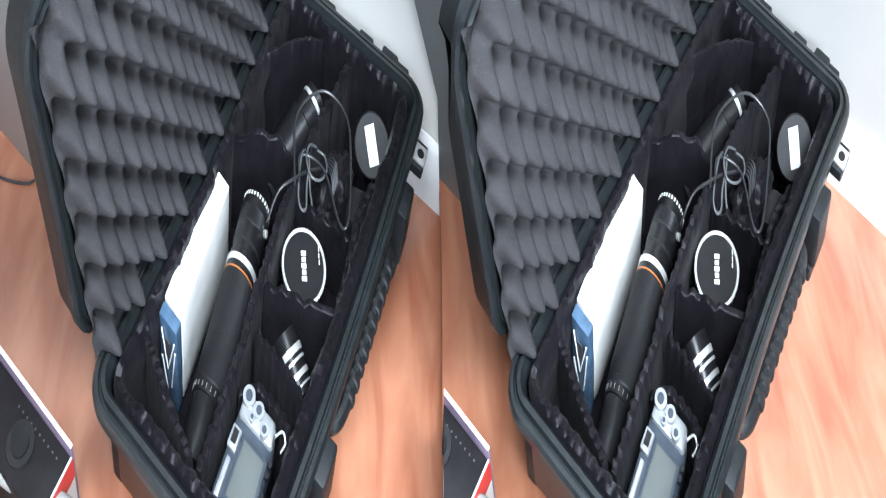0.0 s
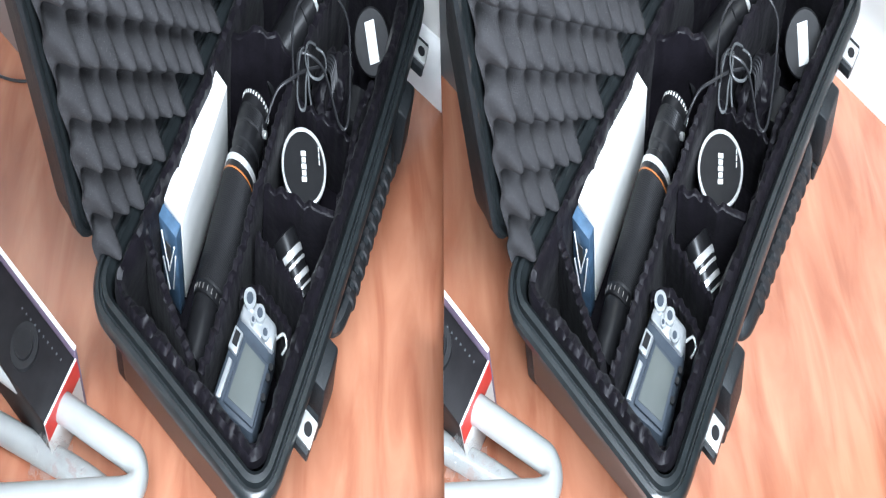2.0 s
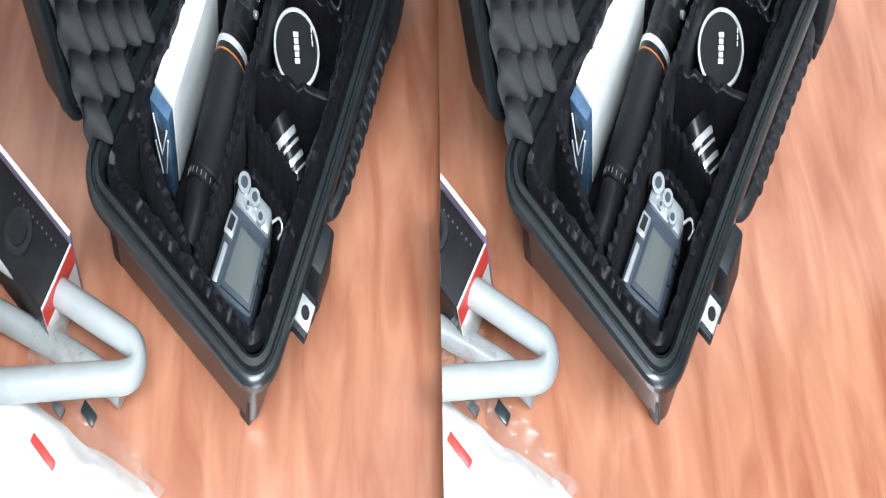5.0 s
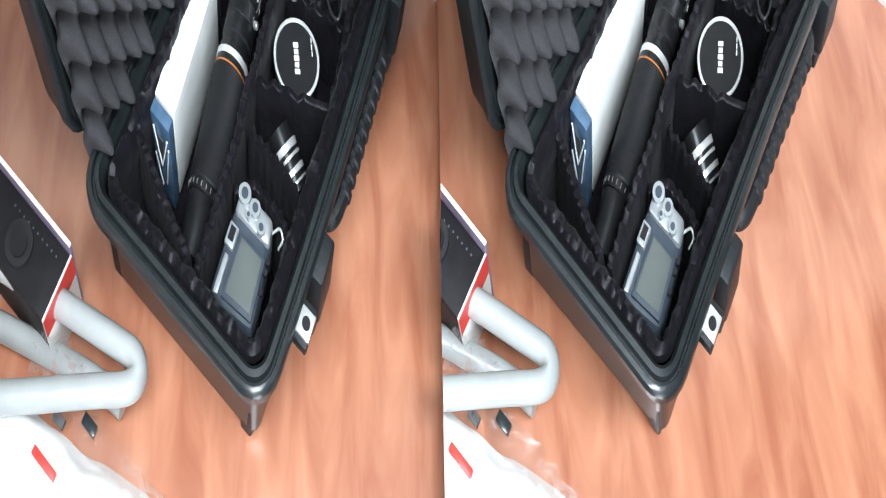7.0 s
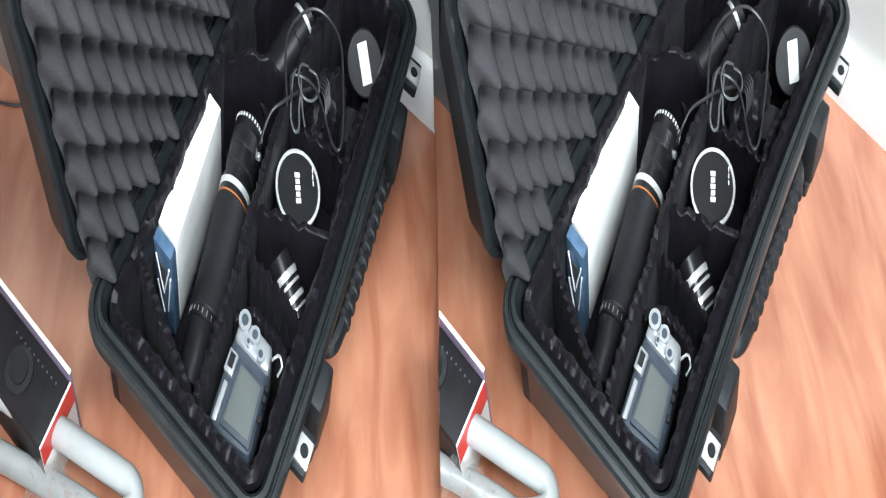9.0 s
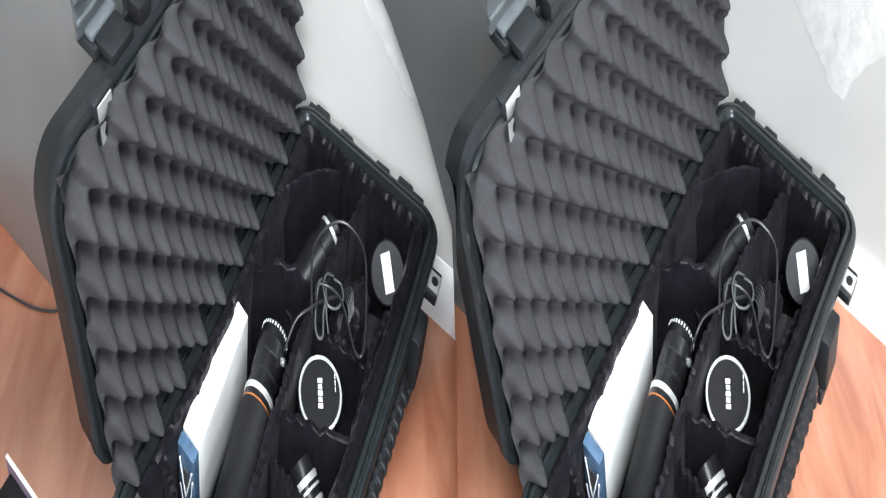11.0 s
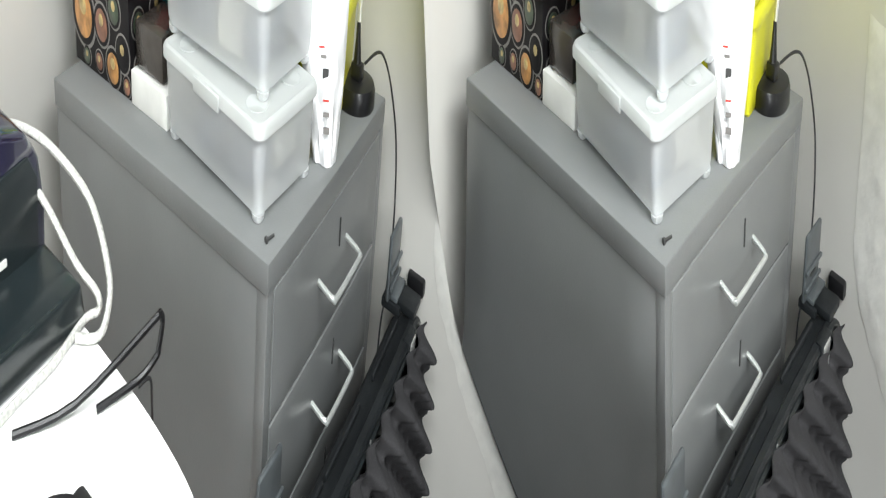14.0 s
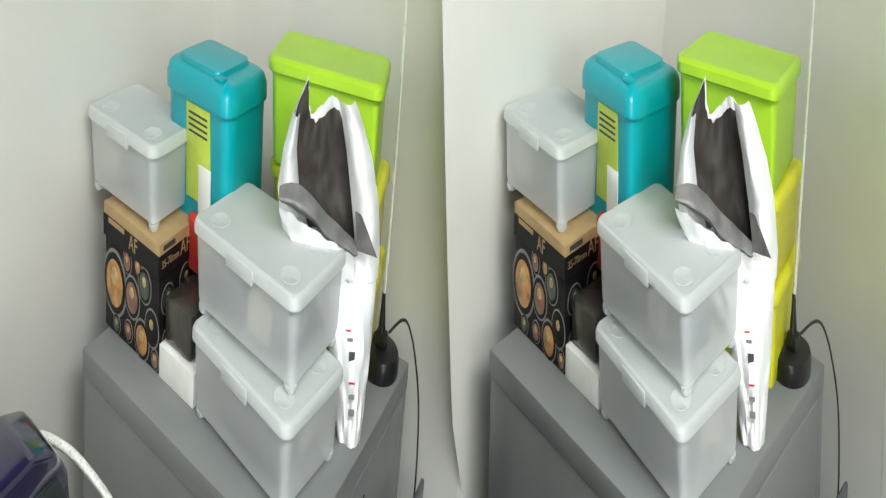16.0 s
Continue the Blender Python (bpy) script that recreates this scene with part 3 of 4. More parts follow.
l2 = thing("zoom_lens", (0.13, 0.94, 0.03), "black zoom lens with thin silver rings", "lens")
A2, B2 = Vector((0.235, 0.905, 0.105)), Vector((0.060, 0.972, 0.165))
part("barrel", lathe(A2, B2, [(0, 0.022), (0.002, 0.03), (0.04, 0.031), (0.042, 0.034), (0.12, 0.034), (0.123, 0.03), (0.15, 0.03), (0.152, 0.027)]), M_BLACK, l2)
part("silver_ring", lathe(A2, B2, [(0.15, 0.0285), (0.151, 0.0305), (0.157, 0.0305), (0.158, 0.028)]), M_CHROME, l2)
part("silver_ring", lathe(A2, B2, [(0.04, 0.031), (0.0405, 0.0346), (0.043, 0.0346), (0.0435, 0.031)]), M_CHROME, l2)
part("mount", lathe(A2, B2, [(0.158, 0.028), (0.17, 0.028), (0.172, 0.022)]), M_BLACK, l2)

cm = thing("compact_camera", (0.59, 1.08, 0.1), "silver compact digital camera lying with its screen upward", "camera")
CQ = ((0.532, 1.028), (0.534, 1.108), (0.642, 1.124), (0.656, 1.036))
body = part("body", prism(CQ, 0.115, 0.165, 0.014), M_CAMBODY, cm)
part("top_plate", prism(((0.522, 1.032), (0.522, 1.1), (0.553, 1.108), (0.555, 1.034)), 0.118, 0.171, 0.007), M_CAMTOP, cm, "bright silver control plate")
for x, y, r in ((0.530, 1.043, 0.012), (0.533, 1.067, 0.010), (0.545, 1.086, 0.008), (0.546, 1.060, 0.005)):
    d = part("dial", disc((x, y, 0.168), (0, 0, 1), r, 0.008, 20), M_CAMTOP, cm)
    part("dial_cap", disc((x, y, 0.1758), (0, 0, 1), r * 0.55, 0.0012, 16), M_CAMBODY, d)
scr = part("screen_bezel", prism(((0.566, 1.055), (0.566, 1.108), (0.636, 1.117), (0.643, 1.058)), 0.163, 0.1685, 0.002), M_CAMBODY, cm)
part("screen", prism(((0.571, 1.060), (0.571, 1.103), (0.630, 1.111), (0.636, 1.063)), 0.168, 0.1695, 0.0005), M_LCD, scr, "grey unlit screen")
part("viewfinder", prism(((0.566, 1.034), (0.566, 1.052), (0.592, 1.053), (0.593, 1.035)), 0.163, 0.171, 0.002), M_CAMTOP, cm)
part("viewfinder_glass", prism(((0.570, 1.038), (0.570, 1.048), (0.586, 1.049), (0.587, 1.039)), 0.1708, 0.1716), M_BLACK, cm)
part("bright_trim", prism(((0.60, 1.042), (0.60, 1.050), (0.644, 1.0525), (0.647, 1.044)), 0.164, 0.1685, 0.001), M_CAMTOP, cm)
for x, y in ((0.566, 1.112), (0.578, 1.113), (0.6, 1.116)):
    part("button", disc((x, y, 0.164), (0, 0, 1), 0.004, 0.004, 12), M_BLACK, cm)
part("strap_ring", tube(((0.528, 1.10, 0.15), (0.520, 1.112, 0.16), (0.526, 1.122, 0.158), (0.536, 1.118, 0.15)), 0.0018, 6), M_CHROME, cm)
part("wrist_strap", tube(((0.526, 1.122, 0.158), (0.515, 1.135, 0.162), (0.53, 1.148, 0.16), (0.56, 1.142, 0.15)), 0.0025, 6), M_CABLEG, cm)

vl = thing("vintage_lens", (0.425, 1.08, 0.03), "small vintage lens with bright silver rings", "lens")
A3, B3 = Vector((0.408, 1.046, 0.130)), Vector((0.440, 1.115, 0.100))
part("barrel", lathe(A3, B3, [(0, 0.02), (0.002, 0.026), (0.012, 0.027), (0.075, 0.027), (0.077, 0.022)]), M_BLACK, vl)
for s, w in ((0.022, 0.009), (0.036, 0.004), (0.05, 0.007), (0.064, 0.003)):
    part("silver_ring", lathe(A3, B3, [(s, 0.0265), (s + 0.0005, 0.0292), (s + w, 0.0292), (s + w + 0.0005, 0.0265)]), M_CHROME, vl)

cp = thing("capped_lens", (0.3, 1.045, 0.03), "stubby lens standing upright under a silver-ringed black cap", "lens")
CN = Vector((0.10, 0.10, 1)).normalized()
CC = Vector((0.302, 1.040, 0.122))
part("barrel", lathe(CC - CN * 0.085, CC, [(0, 0.04), (0.004, 0.043), (0.07, 0.043), (0.08, 0.045), (0.086, 0.045)]), M_BLACK, cp)
part("silver_ring", lathe(CC, CC + CN, [(0, 0.0440), (0.0005, 0.0485), (0.005, 0.0485), (0.0056, 0.0475), (0.0056, 0.0445), (0.0045, 0.0435)], 48, False), M_CHROME, cp)
cap = part("lens_cap", disc(CC, CN, 0.0438, 0.0046, 40), M_BLACK, cp)
UX = Vector((0.83, 0.55, 0)).normalized()
UX = (UX - CN * UX.dot(CN)).normalized()
UY = CN.cross(UX)
for i in range(5):
    part("brand_mark", bar_on(CC + CN * 0.0052 + UX * (0.0078 * (i - 2)), UX, UY, 0.0058, 0.0085 if i % 2 else 0.0105), M_WHITE, cap)
for i in range(3):
    part("print_bar", bar_on(CC + CN * 0.0052 + UY * 0.034 - UX * (0.022 - 0.008 * i), UX, UY, 0.006, 0.0018), M_WHITE, cap)

rc = thing("round_lens_cap", (0.06, 1.1, 0.06), "round black lens cap with a blank white sticker", "lens cap")
RN = Vector((0.62, 0.28, 0.73)).normalized()
RC = Vector((0.062, 1.096, 0.142))
part("cup", lathe(RC - RN * 0.05, RC, [(0, 0.03), (0.01, 0.036), (0.04, 0.037), (0.042, 0.041), (0.049, 0.0415), (0.052, 0.039)]), M_RUBBER, rc)
RX = Vector((-0.14, 0.19, -1))
RX = (RX - RN * RN.dot(RX)).normalized()
part("sticker", bar_on(RC + RN * 0.0028, RX, RN.cross(RX), 0.05, 0.022), M_WHITE, rc, "blank white sticker")
ad = thing("power_adapter", (0.18, 1.1, 0.06), "small rounded black power adapter", "adapter")
part("housing", prism(((0.135, 1.075), (0.125, 1.118), (0.185, 1.128), (0.195, 1.082)), 0.07, 0.135, 0.012), M_BLACK, ad)


def crumple(u, v):
    a, b = 2 * math.pi * u, math.pi * v
    r = 1 + 0.35 * nz(math.cos(a) * math.sin(b), math.sin(a) * math.sin(b), math.cos(b), 2.6)
    return (0.158 + 0.062 * r * math.sin(b) * math.cos(a), 1.042 + 0.04 * r * math.sin(b) * math.sin(a), 0.105 + 0.04 * r * math.cos(b))


solo("drawstring_pouch", sheet(crumple, 48, 28), M_NYLON, "crumpled black drawstring pouch", "pouch")
cb = thing("cable", (0.2, 1.03, 0.1), "loosely coiled thin black cable", "cable")
part("loop", tube(((0.262, 0.99, 0.19), (0.19, 0.955, 0.215), (0.125, 0.988, 0.222), (0.118, 1.045, 0.21), (0.17, 1.08, 0.2), (0.235, 1.106, 0.185), (0.245, 1.09, 0.18), (0.2, 1.03, 0.185), (0.215, 0.98, 0.19), (0.25, 0.995, 0.19)), 0.0024, 8), M_CABLE, cb)
part("lead", tube(((0.32, 0.955, 0.16), (0.29, 0.965, 0.19), (0.26, 0.985, 0.195), (0.22, 1.0, 0.18), (0.19, 1.02, 0.17)), 0.0024, 8), M_CABLE, cb)
gc = thing("cable", (0.26, 1.0, 0.1), "small bundle of thin grey cable", "cable")
part("coil", tube(((0.19, 0.985, 0.178), (0.21, 0.982, 0.19), (0.235, 0.988, 0.188), (0.262, 1.0, 0.178), (0.268, 1.012, 0.17), (0.258, 1.018, 0.168), (0.238, 1.008, 0.178), (0.215, 1.002, 0.184), (0.196, 0.992, 0.183), (0.212, 1.0, 0.187), (0.238, 1.016, 0.178), (0.25, 1.028, 0.17)), 0.0021, 8), M_CABLEG, gc)
part("coil", tube(((0.172, 1.0, 0.176), (0.19, 0.99, 0.19), (0.214, 0.994, 0.192), (0.226, 1.012, 0.186), (0.214, 1.03, 0.18), (0.19, 1.034, 0.176), (0.172, 1.02, 0.174), (0.178, 1.004, 0.18)), 0.002, 8), M_CABLEG, gc)
for k in range(5):
    part("coil_turn", tube(((0.165 + 0.006 * k, 1.02, 0.150), (0.158 + 0.006 * k, 1.03, 0.165), (0.162 + 0.006 * k, 1.045, 0.168), (0.172 + 0.006 * k, 1.055, 0.15)), 0.0022, 6), M_CABLE, cb)

# ---- filing cabinet ----
HC = 0.866
cab = thing("filing_cabinet", (0.235, 0.31, 0), "grey enamelled steel cabinet with shallow drawers", "cabinet")
bm = slab(0.0, 0.47, 0.032, 0.618, 0.0, HC - 0.03, 0.002)
part("carcass", bm, M_CAB, cab)
part("top", slab(-0.002, 0.473, 0.03, 0.624, HC - 0.034, HC, 0.003), M_CAB, cab)
for i in range(5):
    z1 = HC - 0.036 - 0.1525 * i
    dr = part("drawer", slab(0.022, 0.452, 0.61, 0.6235, z1 - 0.148, z1, 0.0025), M_CAB, cab)
    # near-black slab stands in for the shade between drawers
    part("drawer_shadow_gap", slab(0.012, 0.462, 0.60, 0.6195, z1 - 0.1525, z1 + 0.002), M_GAP, cab)
    zc = z1 - 0.072
    part("handle", tube(((0.182, 0.622, zc + 0.004), (0.182, 0.650, zc - 0.002), (0.185, 0.658, zc - 0.004), (0.192, 0.661, zc - 0.005), (0.288, 0.661, zc - 0.005), (0.295, 0.658, zc - 0.004), (0.298, 0.650, zc - 0.002), (0.298, 0.622, zc + 0.004)), 0.0042, 8, 3), M_HANDLE, dr, "wire bow handle")
    part("label_slot", slab(0.214, 0.217, 0.6232, 0.6255, zc + 0.008, zc + 0.042), M_INK, dr)
part("stile", slab(0.452, 0.4712, 0.6, 0.6222, 0.03, HC - 0.034, 0.001), M_CAB, cab)
part("stile", slab(-0.0012, 0.022, 0.6, 0.6222, 0.03, HC - 0.034, 0.001), M_CAB, cab)
solo("screw", lathe((0.448, 0.598, HC + 0.003), (0.430, 0.604, HC + 0.003), [(0, 0.004), (0.003, 0.004), (0.0035, 0.002), (0.018, 0.0018)], 10), M_INK, "small dark screw lying on the cabinet", "screw")


# ---- boxes and tubs on the cabinet ----
def turned(bm, c, deg):
    """Turns a shape about an upright line at c."""
    m = Matrix.Translation((c[0], c[1], 0)) @ Matrix.Rotation(radians(deg), 4, "Z") @ Matrix.Translation((-c[0], -c[1], 0))
    bm.transform(m)
    return bm


def tub(cx, cy, hx, hy, z0, z1, deg, label, goods):
    x0, x1, y0, y1 = cx - hx, cx + hx, cy - hy, cy + hy

    def part(name, bm, m, up, lab=""):
        return plain_part(name, turned(bm, (cx, cy), deg), m, up, lab)

    t = thing("storage_tub", ((x0 + x1) / 2, (y0 + y1) / 2, z0), label, "storage tub", "stacked frosted tubs")
    f = 0.007
    for x in (x0 + 0.022, x1 - 0.022):
        for y in (y0 + 0.022, y1 - 0.022):
            part("foot", lathe((x, y, z0), (x, y, z0 + f), [(0, 0.008), (0.003, 0.011), (f + 0.002, 0.012)], 16), M_FROST, t)
    h = z1 - z0
    part("body", loft((x0 + 0.004, x1 - 0.004, y0 + 0.004, y1 - 0.004), 0.02, [(0.014, f), (0.008, f + 0.003), (0.005, f + 0.012), (0.0005, h - 0.014), (-0.003, h - 0.012), (-0.003, h - 0.008)], cap1=False, sub=3, to=lambda p: p + Vector((0, 0, z0))), M_FROST, t)
    ld = part("lid", loft((x0, x1, y0, y1), 0.02, [(0.002, -0.012), (0.0, -0.012), (0.0, -0.004), (0.003, 0.0), (0.008, 0.0015), (0.014, 0.0)], sub=3, to=lambda p: p + Vector((0, 0, z1))), M_FROSTLID, t)
    for x, y in ((x1 - 0.04, y1 - 0.045), (x1 - 0.04, y0 + 0.045), (x0 + 0.04, y1 - 0.045)):
        part("lid_dimple", lathe((x, y, z1), (x, y, z1 + 1), [(0, 0.0205), (0.0003, 0.0207), (0.0008, 0.02), (0.0003, 0.019), (0.0002, 0.0005)], 32), M_FROSTLID, ld)
    yc = (y0 + y1) / 2
    part("clip", slab(x1 - 0.003, x1 + 0.002, yc - 0.035, yc + 0.035, z1 - 0.018, z1 - 0.002, 0.0015), M_FROSTLID, ld)
    for a, b, c, d, e, g, m in goods:
        part("contents", slab(x0 + (x1 - x0) * a, x0 + (x1 - x0) * b, y0 + (y1 - y0) * c, y0 + (y1 - y0) * d, z0 + h * e, z0 + h * g, 0.006), m, t)
    return t


tub(0.348, 0.453, 0.086, 0.138, HC, 0.968, -6, "frosted plastic storage tub with pale goods inside", ((0.12, 0.5, 0.12, 0.86, 0.17, 0.6, M_CONT2), (0.55, 0.86, 0.3, 0.86, 0.17, 0.55, M_CONT1)))
tub(0.32, 0.43, 0.086, 0.138, 0.9695, 1.072, -2.6, "frosted plastic storage tub with dark goods, stacked on another tub", ((0.12, 0.86, 0.1, 0.45, 0.17, 0.75, M_CONT1), (0.4, 0.86, 0.75, 0.88, 0.17, 0.8, M_CONT1), (0.5, 0.86, 0.5, 0.72, 0.17, 0.6, M_CONT2)))
LX0, LX1, LY0, LY1, LZ0, LZ1 = 0.266, 0.406, 0.014, 0.203, 0.979, 1.019
lb = thing("lens_carton", (0.36, 0.06, HC), "tan and black printed lens carton", "carton")
bx = part("carton_body", slab(LX0 + 0.004, LX1 - 0.003, LY0 + 0.004, LY1 - 0.003, HC, LZ0, 0.001), M_BOXBLK, lb, "black print with coloured lens pictures")
lidc = part("carton_lid", slab(LX0, LX1, LY0, LY1, LZ0, LZ1, 0.0015), M_KRAFT, lb, "worn tan card lid")


def lens_picture(c, n, r, m):
    c, n = Vector(c), Vector(n)
    part("ring_print", disc(c, n, r * 1.12, 0.0006, 28), M_RINGP, bx)
    part("lens_print", disc(c + n * 0.0006, n, r, 0.0006, 28), M_BOXBLK, bx)
    part("glass_print", disc(c + n * 0.0012, n, r * 0.78, 0.0006, 28), m, bx)
    part("glint_print", disc(c + n * 0.0018 + Vector((0, 0, r * 0.25)), n, r * 0.3, 0.0005, 16), M_GLINT, bx)


for u, v, r, m in ((0.2, 0.55, 0.037, M_AMBER), (0.52, 0.56, 0.024, M_ROSE), (0.74, 0.8, 0.02, M_GREENP), (0.43, 0.9, 0.014, M_ROSE), (0.87, 0.42, 0.021, M_BOXBLK), (0.46, 0.16, 0.013, M_ROSE), (0.7, 0.2, 0.023, M_AMBER), (0.93, 0.12, 0.012, M_ROSE), (0.24, 0.12, 0.012, M_GREENP), (0.62, 0.94, 0.01, M_AMBER)):
    lens_picture((LX1 - 0.003, LY0 + (LY1 - LY0) * u, HC + (LZ0 - HC) * v), (1, 0, 0), r, m)
for u, v, r, m in ((0.2, 0.72, 0.017, M_GREENP), (0.24, 0.26, 0.02, M_AMBER), (0.58, 0.78, 0.018, M_BOXBLK), (0.86, 0.84, 0.012, M_ROSE), (0.6, 0.3, 0.018, M_GREENP)):
    lens_picture((LX1 - (LX1 - LX0) * u, LY1 - 0.003, HC + (LZ0 - HC) * v), (0, 1, 0), r, m)
part("lid_band", slab(LX1 - 0.0005, LX1 + 0.0008, LY0 + 0.001, LY1 - 0.001, LZ0 + 0.001, LZ1 - 0.013), M_BOXBLK, lidc)
part("lid_band", slab(LX0 + 0.001, LX1 + 0.0005, LY1 - 0.0005, LY1 + 0.0008, LZ0 + 0.001, LZ1 - 0.013), M_BOXBLK, lidc)
part("print_bar", slab(LX1 + 0.0006, LX1 + 0.0014, LY0 + 0.02, LY0 + 0.075, LZ0 + 0.02, LZ0 + 0.026), M_KRAFT, lidc)
part("lettering", words("AF", 0.026, (LX1 + 0.001, LY0 + 0.105, LZ0 + 0.016), (0, 1, 0)), M_KRAFT, lidc, smooth=False)
part("print_bar", slab(LX1 - 0.045, LX1 - 0.012, LY1 - 0.0002, LY1 + 0.0006, LZ1 - 0.010, LZ1 - 0.004), M_INK, lidc)
part("lettering", words("35-70mm", 0.013, (LX1 - 0.031, LY1 + 0.001, LZ0 + 0.015), (-1, 0, 0)), M_KRAFT, lidc, smooth=False)
part("lettering", words("AF", 0.026, (LX1 - 0.074, LY1 + 0.001, LZ0 + 0.018), (-1, 0, 0)), M_KRAFT, lidc, smooth=False)
tub(0.33, 0.067, 0.078, 0.115, LZ1 + 0.0005, 1.119, 1, "small frosted plastic tub standing on a printed carton", ((0.12, 0.86, 0.1, 0.4, 0.2, 0.8, M_CONT2), (0.2, 0.86, 0.6, 0.86, 0.2, 0.35, M_CONT1), (0.2, 0.86, 0.6, 0.86, 0.45, 0.6, M_CONT1)))
tc = thing("lidded_bin", (0.26, 0.18, HC), "teal plastic lidded bin with a lime paper label", "bin")
TX0, TX1, TY0, TY1, TZ = 0.158, 0.312, 0.104, 0.31, 1.192
part("body", loft((TX0 + 0.005, TX1 - 0.005, TY0 + 0.006, TY1 - 0.005), 0.03, [(0.012, HC), (0.008, HC + 0.004), (0.0, TZ - 0.03), (0.002, TZ - 0.029)], sub=3), M_TEAL, tc)
tld = part("lid", loft((TX0, TX1, TY0, TY1), 0.032, [(0.004, TZ - 0.034), (0.0, TZ - 0.033), (0.0, TZ - 0.016), (0.006, TZ - 0.006), (0.016, TZ - 0.001), (0.03, TZ), (0.04, TZ)], sub=3), M_TEAL, tc)
part("hinged_flap", loft((TX0 + 0.02, TX1 - 0.02, TY0 + 0.03, TY1 - 0.045), 0.02, [(0.0, TZ - 0.0005), (0.002, TZ + 0.0055), (0.006, TZ + 0.0065)], sub=2), M_TEAL, tld)
part("finger_tab", slab(TX1 - 0.032, TX1 - 0.014, TY1 - 0.055, TY1 - 0.032, TZ - 0.0015, TZ + 0.003, 0.002), M_TEAL, tld)
part("paper_label", slab(TX1 - 0.0085, TX1 - 0.0045, TY1 - 0.13, TY1 - 0.058, 1.045, 1.155, 0.001), M_LABELG, tc, "lime paper label")
part("label_picture", slab(TX1 - 0.006, TX1 - 0.004, TY1 - 0.092, TY1 - 0.055, 0.985, 1.09, 0.0005), M_WHITE, tc)
for i in range(4):
    part("print_bar", slab(TX1 - 0.005, TX1 - 0.0038, TY1 - 0.122, TY1 - 0.066, 1.143 - 0.007 * i, 1.1455 - 0.007 * i), M_INK, tc)
for z0, z1, m, lab in ((HC, 0.992, M_YEL, "yellow plastic storage box at the bottom of a stack"), (0.993, 1.1, M_YEL, "yellow plastic storage box in a stack"), (1.1015, 1.225, M_LIME, "tall lime green plastic box on top of yellow ones")):
    dx = 0.03 if m is M_LIME else 0.014
    g = thing("plastic_box", (0.1 + dx, 0.4, z0), lab, "box", "stacked coloured boxes")
    deg = 18 if m is M_LIME else 14
    part("body", turned(loft((0.004 + dx, 0.158 + dx, 0.315, 0.565), 0.02, [(0.014, z0), (0.01, z0 + 0.004), (0.004, z1 - 0.02), (-0.002, z1 - 0.018)], sub=3), (0.08 + dx, 0.44), deg), m, g)
    part("lid", turned(loft((dx, 0.162 + dx, 0.311, 0.569), 0.022, [(0.002, z1 - 0.018), (0.0, z1 - 0.016), (0.0, z1 - 0.005), (0.005, z1 - 0.001), (0.012, z1), (0.02, z1 - 0.0015)], sub=3), (0.08 + dx, 0.44), deg), m, g)
sb = thing("white_carton", (0.4, 0.27, HC), "low white card carton", "carton")
part("tray", slab(0.27, 0.405, 0.205, 0.31, HC, 0.905, 0.001), M_WHITE, sb)
db = thing("dark_box", (0.35, 0.23, 0.906), "glossy dark grey plastic box on a white tray", "box")
part("body", slab(0.28, 0.395, 0.208, 0.29, 0.906, 0.96, 0.006), M_BROWN, db)
solo("red_lid", loft((0.25, 0.32, 0.19, 0.27), 0.02, [(0.004, 0.9655), (0.0, 0.967), (0.0, 1.025), (0.006, 1.029)], sub=2), M_RED, "red plastic pot lid behind the tubs", "pot")

# torn film bag
bg = thing("film_bag", (0.19, 0.55, HC), "tall torn white plastic film bag with a dark lining", "bag")


BD, BN = Vector((-0.588, 0.809, 0)), Vector((0.809, 0.588, 0))
BZ = (0.866, 0.98, 1.08, 1.14, 1.19, 1.235, 1.275)
BL, BR = (-0.02, -0.05, -0.145, -0.16, -0.15, -0.13, -0.11), (0.026, 0.042, 0.05, 0.042, 0.025, 0.0, -0.03)


def bagp(u, z, n):
    a, b = np.interp(z, BZ, BL), np.interp(z, BZ, BR)
    lean = np.interp(z, (0.866, 1.08), (0.05, 0.0))
    return Vector((0.2, 0.56, 0)) + BD * (a + (b - a) * u) + BN * (lean + n + 0.006 * nz(u * 2.5, z * 12, n * 20, 1.7) + 0.003 * nz(u * 8, z * 30, 2, 1.5)) + Vector((0, 0, HC + 0.91 * (z - 0.866)))


def mouth(u):
    return 1.215 + 0.055 * max(0, 1 - abs(u - 0.12) / 0.16) + 0.032 * max(0, 1 - abs(u - 0.62) / 0.4) + 0.005 * nz(u * 30, 0, 1, 1)


def belly(u):
    return math.sin(math.pi * u) ** 0.6


part("back_film", sheet(lambda u, v: bagp(u, 0.867 + (mouth(u) - 0.867) * v, -0.026 * belly(u)), 40, 50), M_BAG, bg)
part("front_film", sheet(lambda u, v: bagp(u, 0.867 + (0.225 + 0.02 * nz(u * 6, 0, 0, 1)) * v, 0.024 * belly(u) * (0.4 + 0.6 * min(1, 3 * v)) + 0.006), 24, 36), M_BAG, bg)
part("lining", sheet(lambda u, v: bagp(0.04 + 0.93 * u, 1.05 + (mouth(0.04 + 0.93 * u) - 1.052 - 0.008 * (u > 0.3)) * v, -0.014 * belly(u) + 0.001), 40, 20), M_BAGIN, bg, "dark shiny inner lining")
part("side_fold", sheet(lambda u, v: bagp(0.76 + 0.26 * u - 0.05 * v * (1 - u), 1.05 + 0.20 * v, 0.018 * math.sin(math.pi * u) + 0.004), 10, 26), M_BAG, bg)
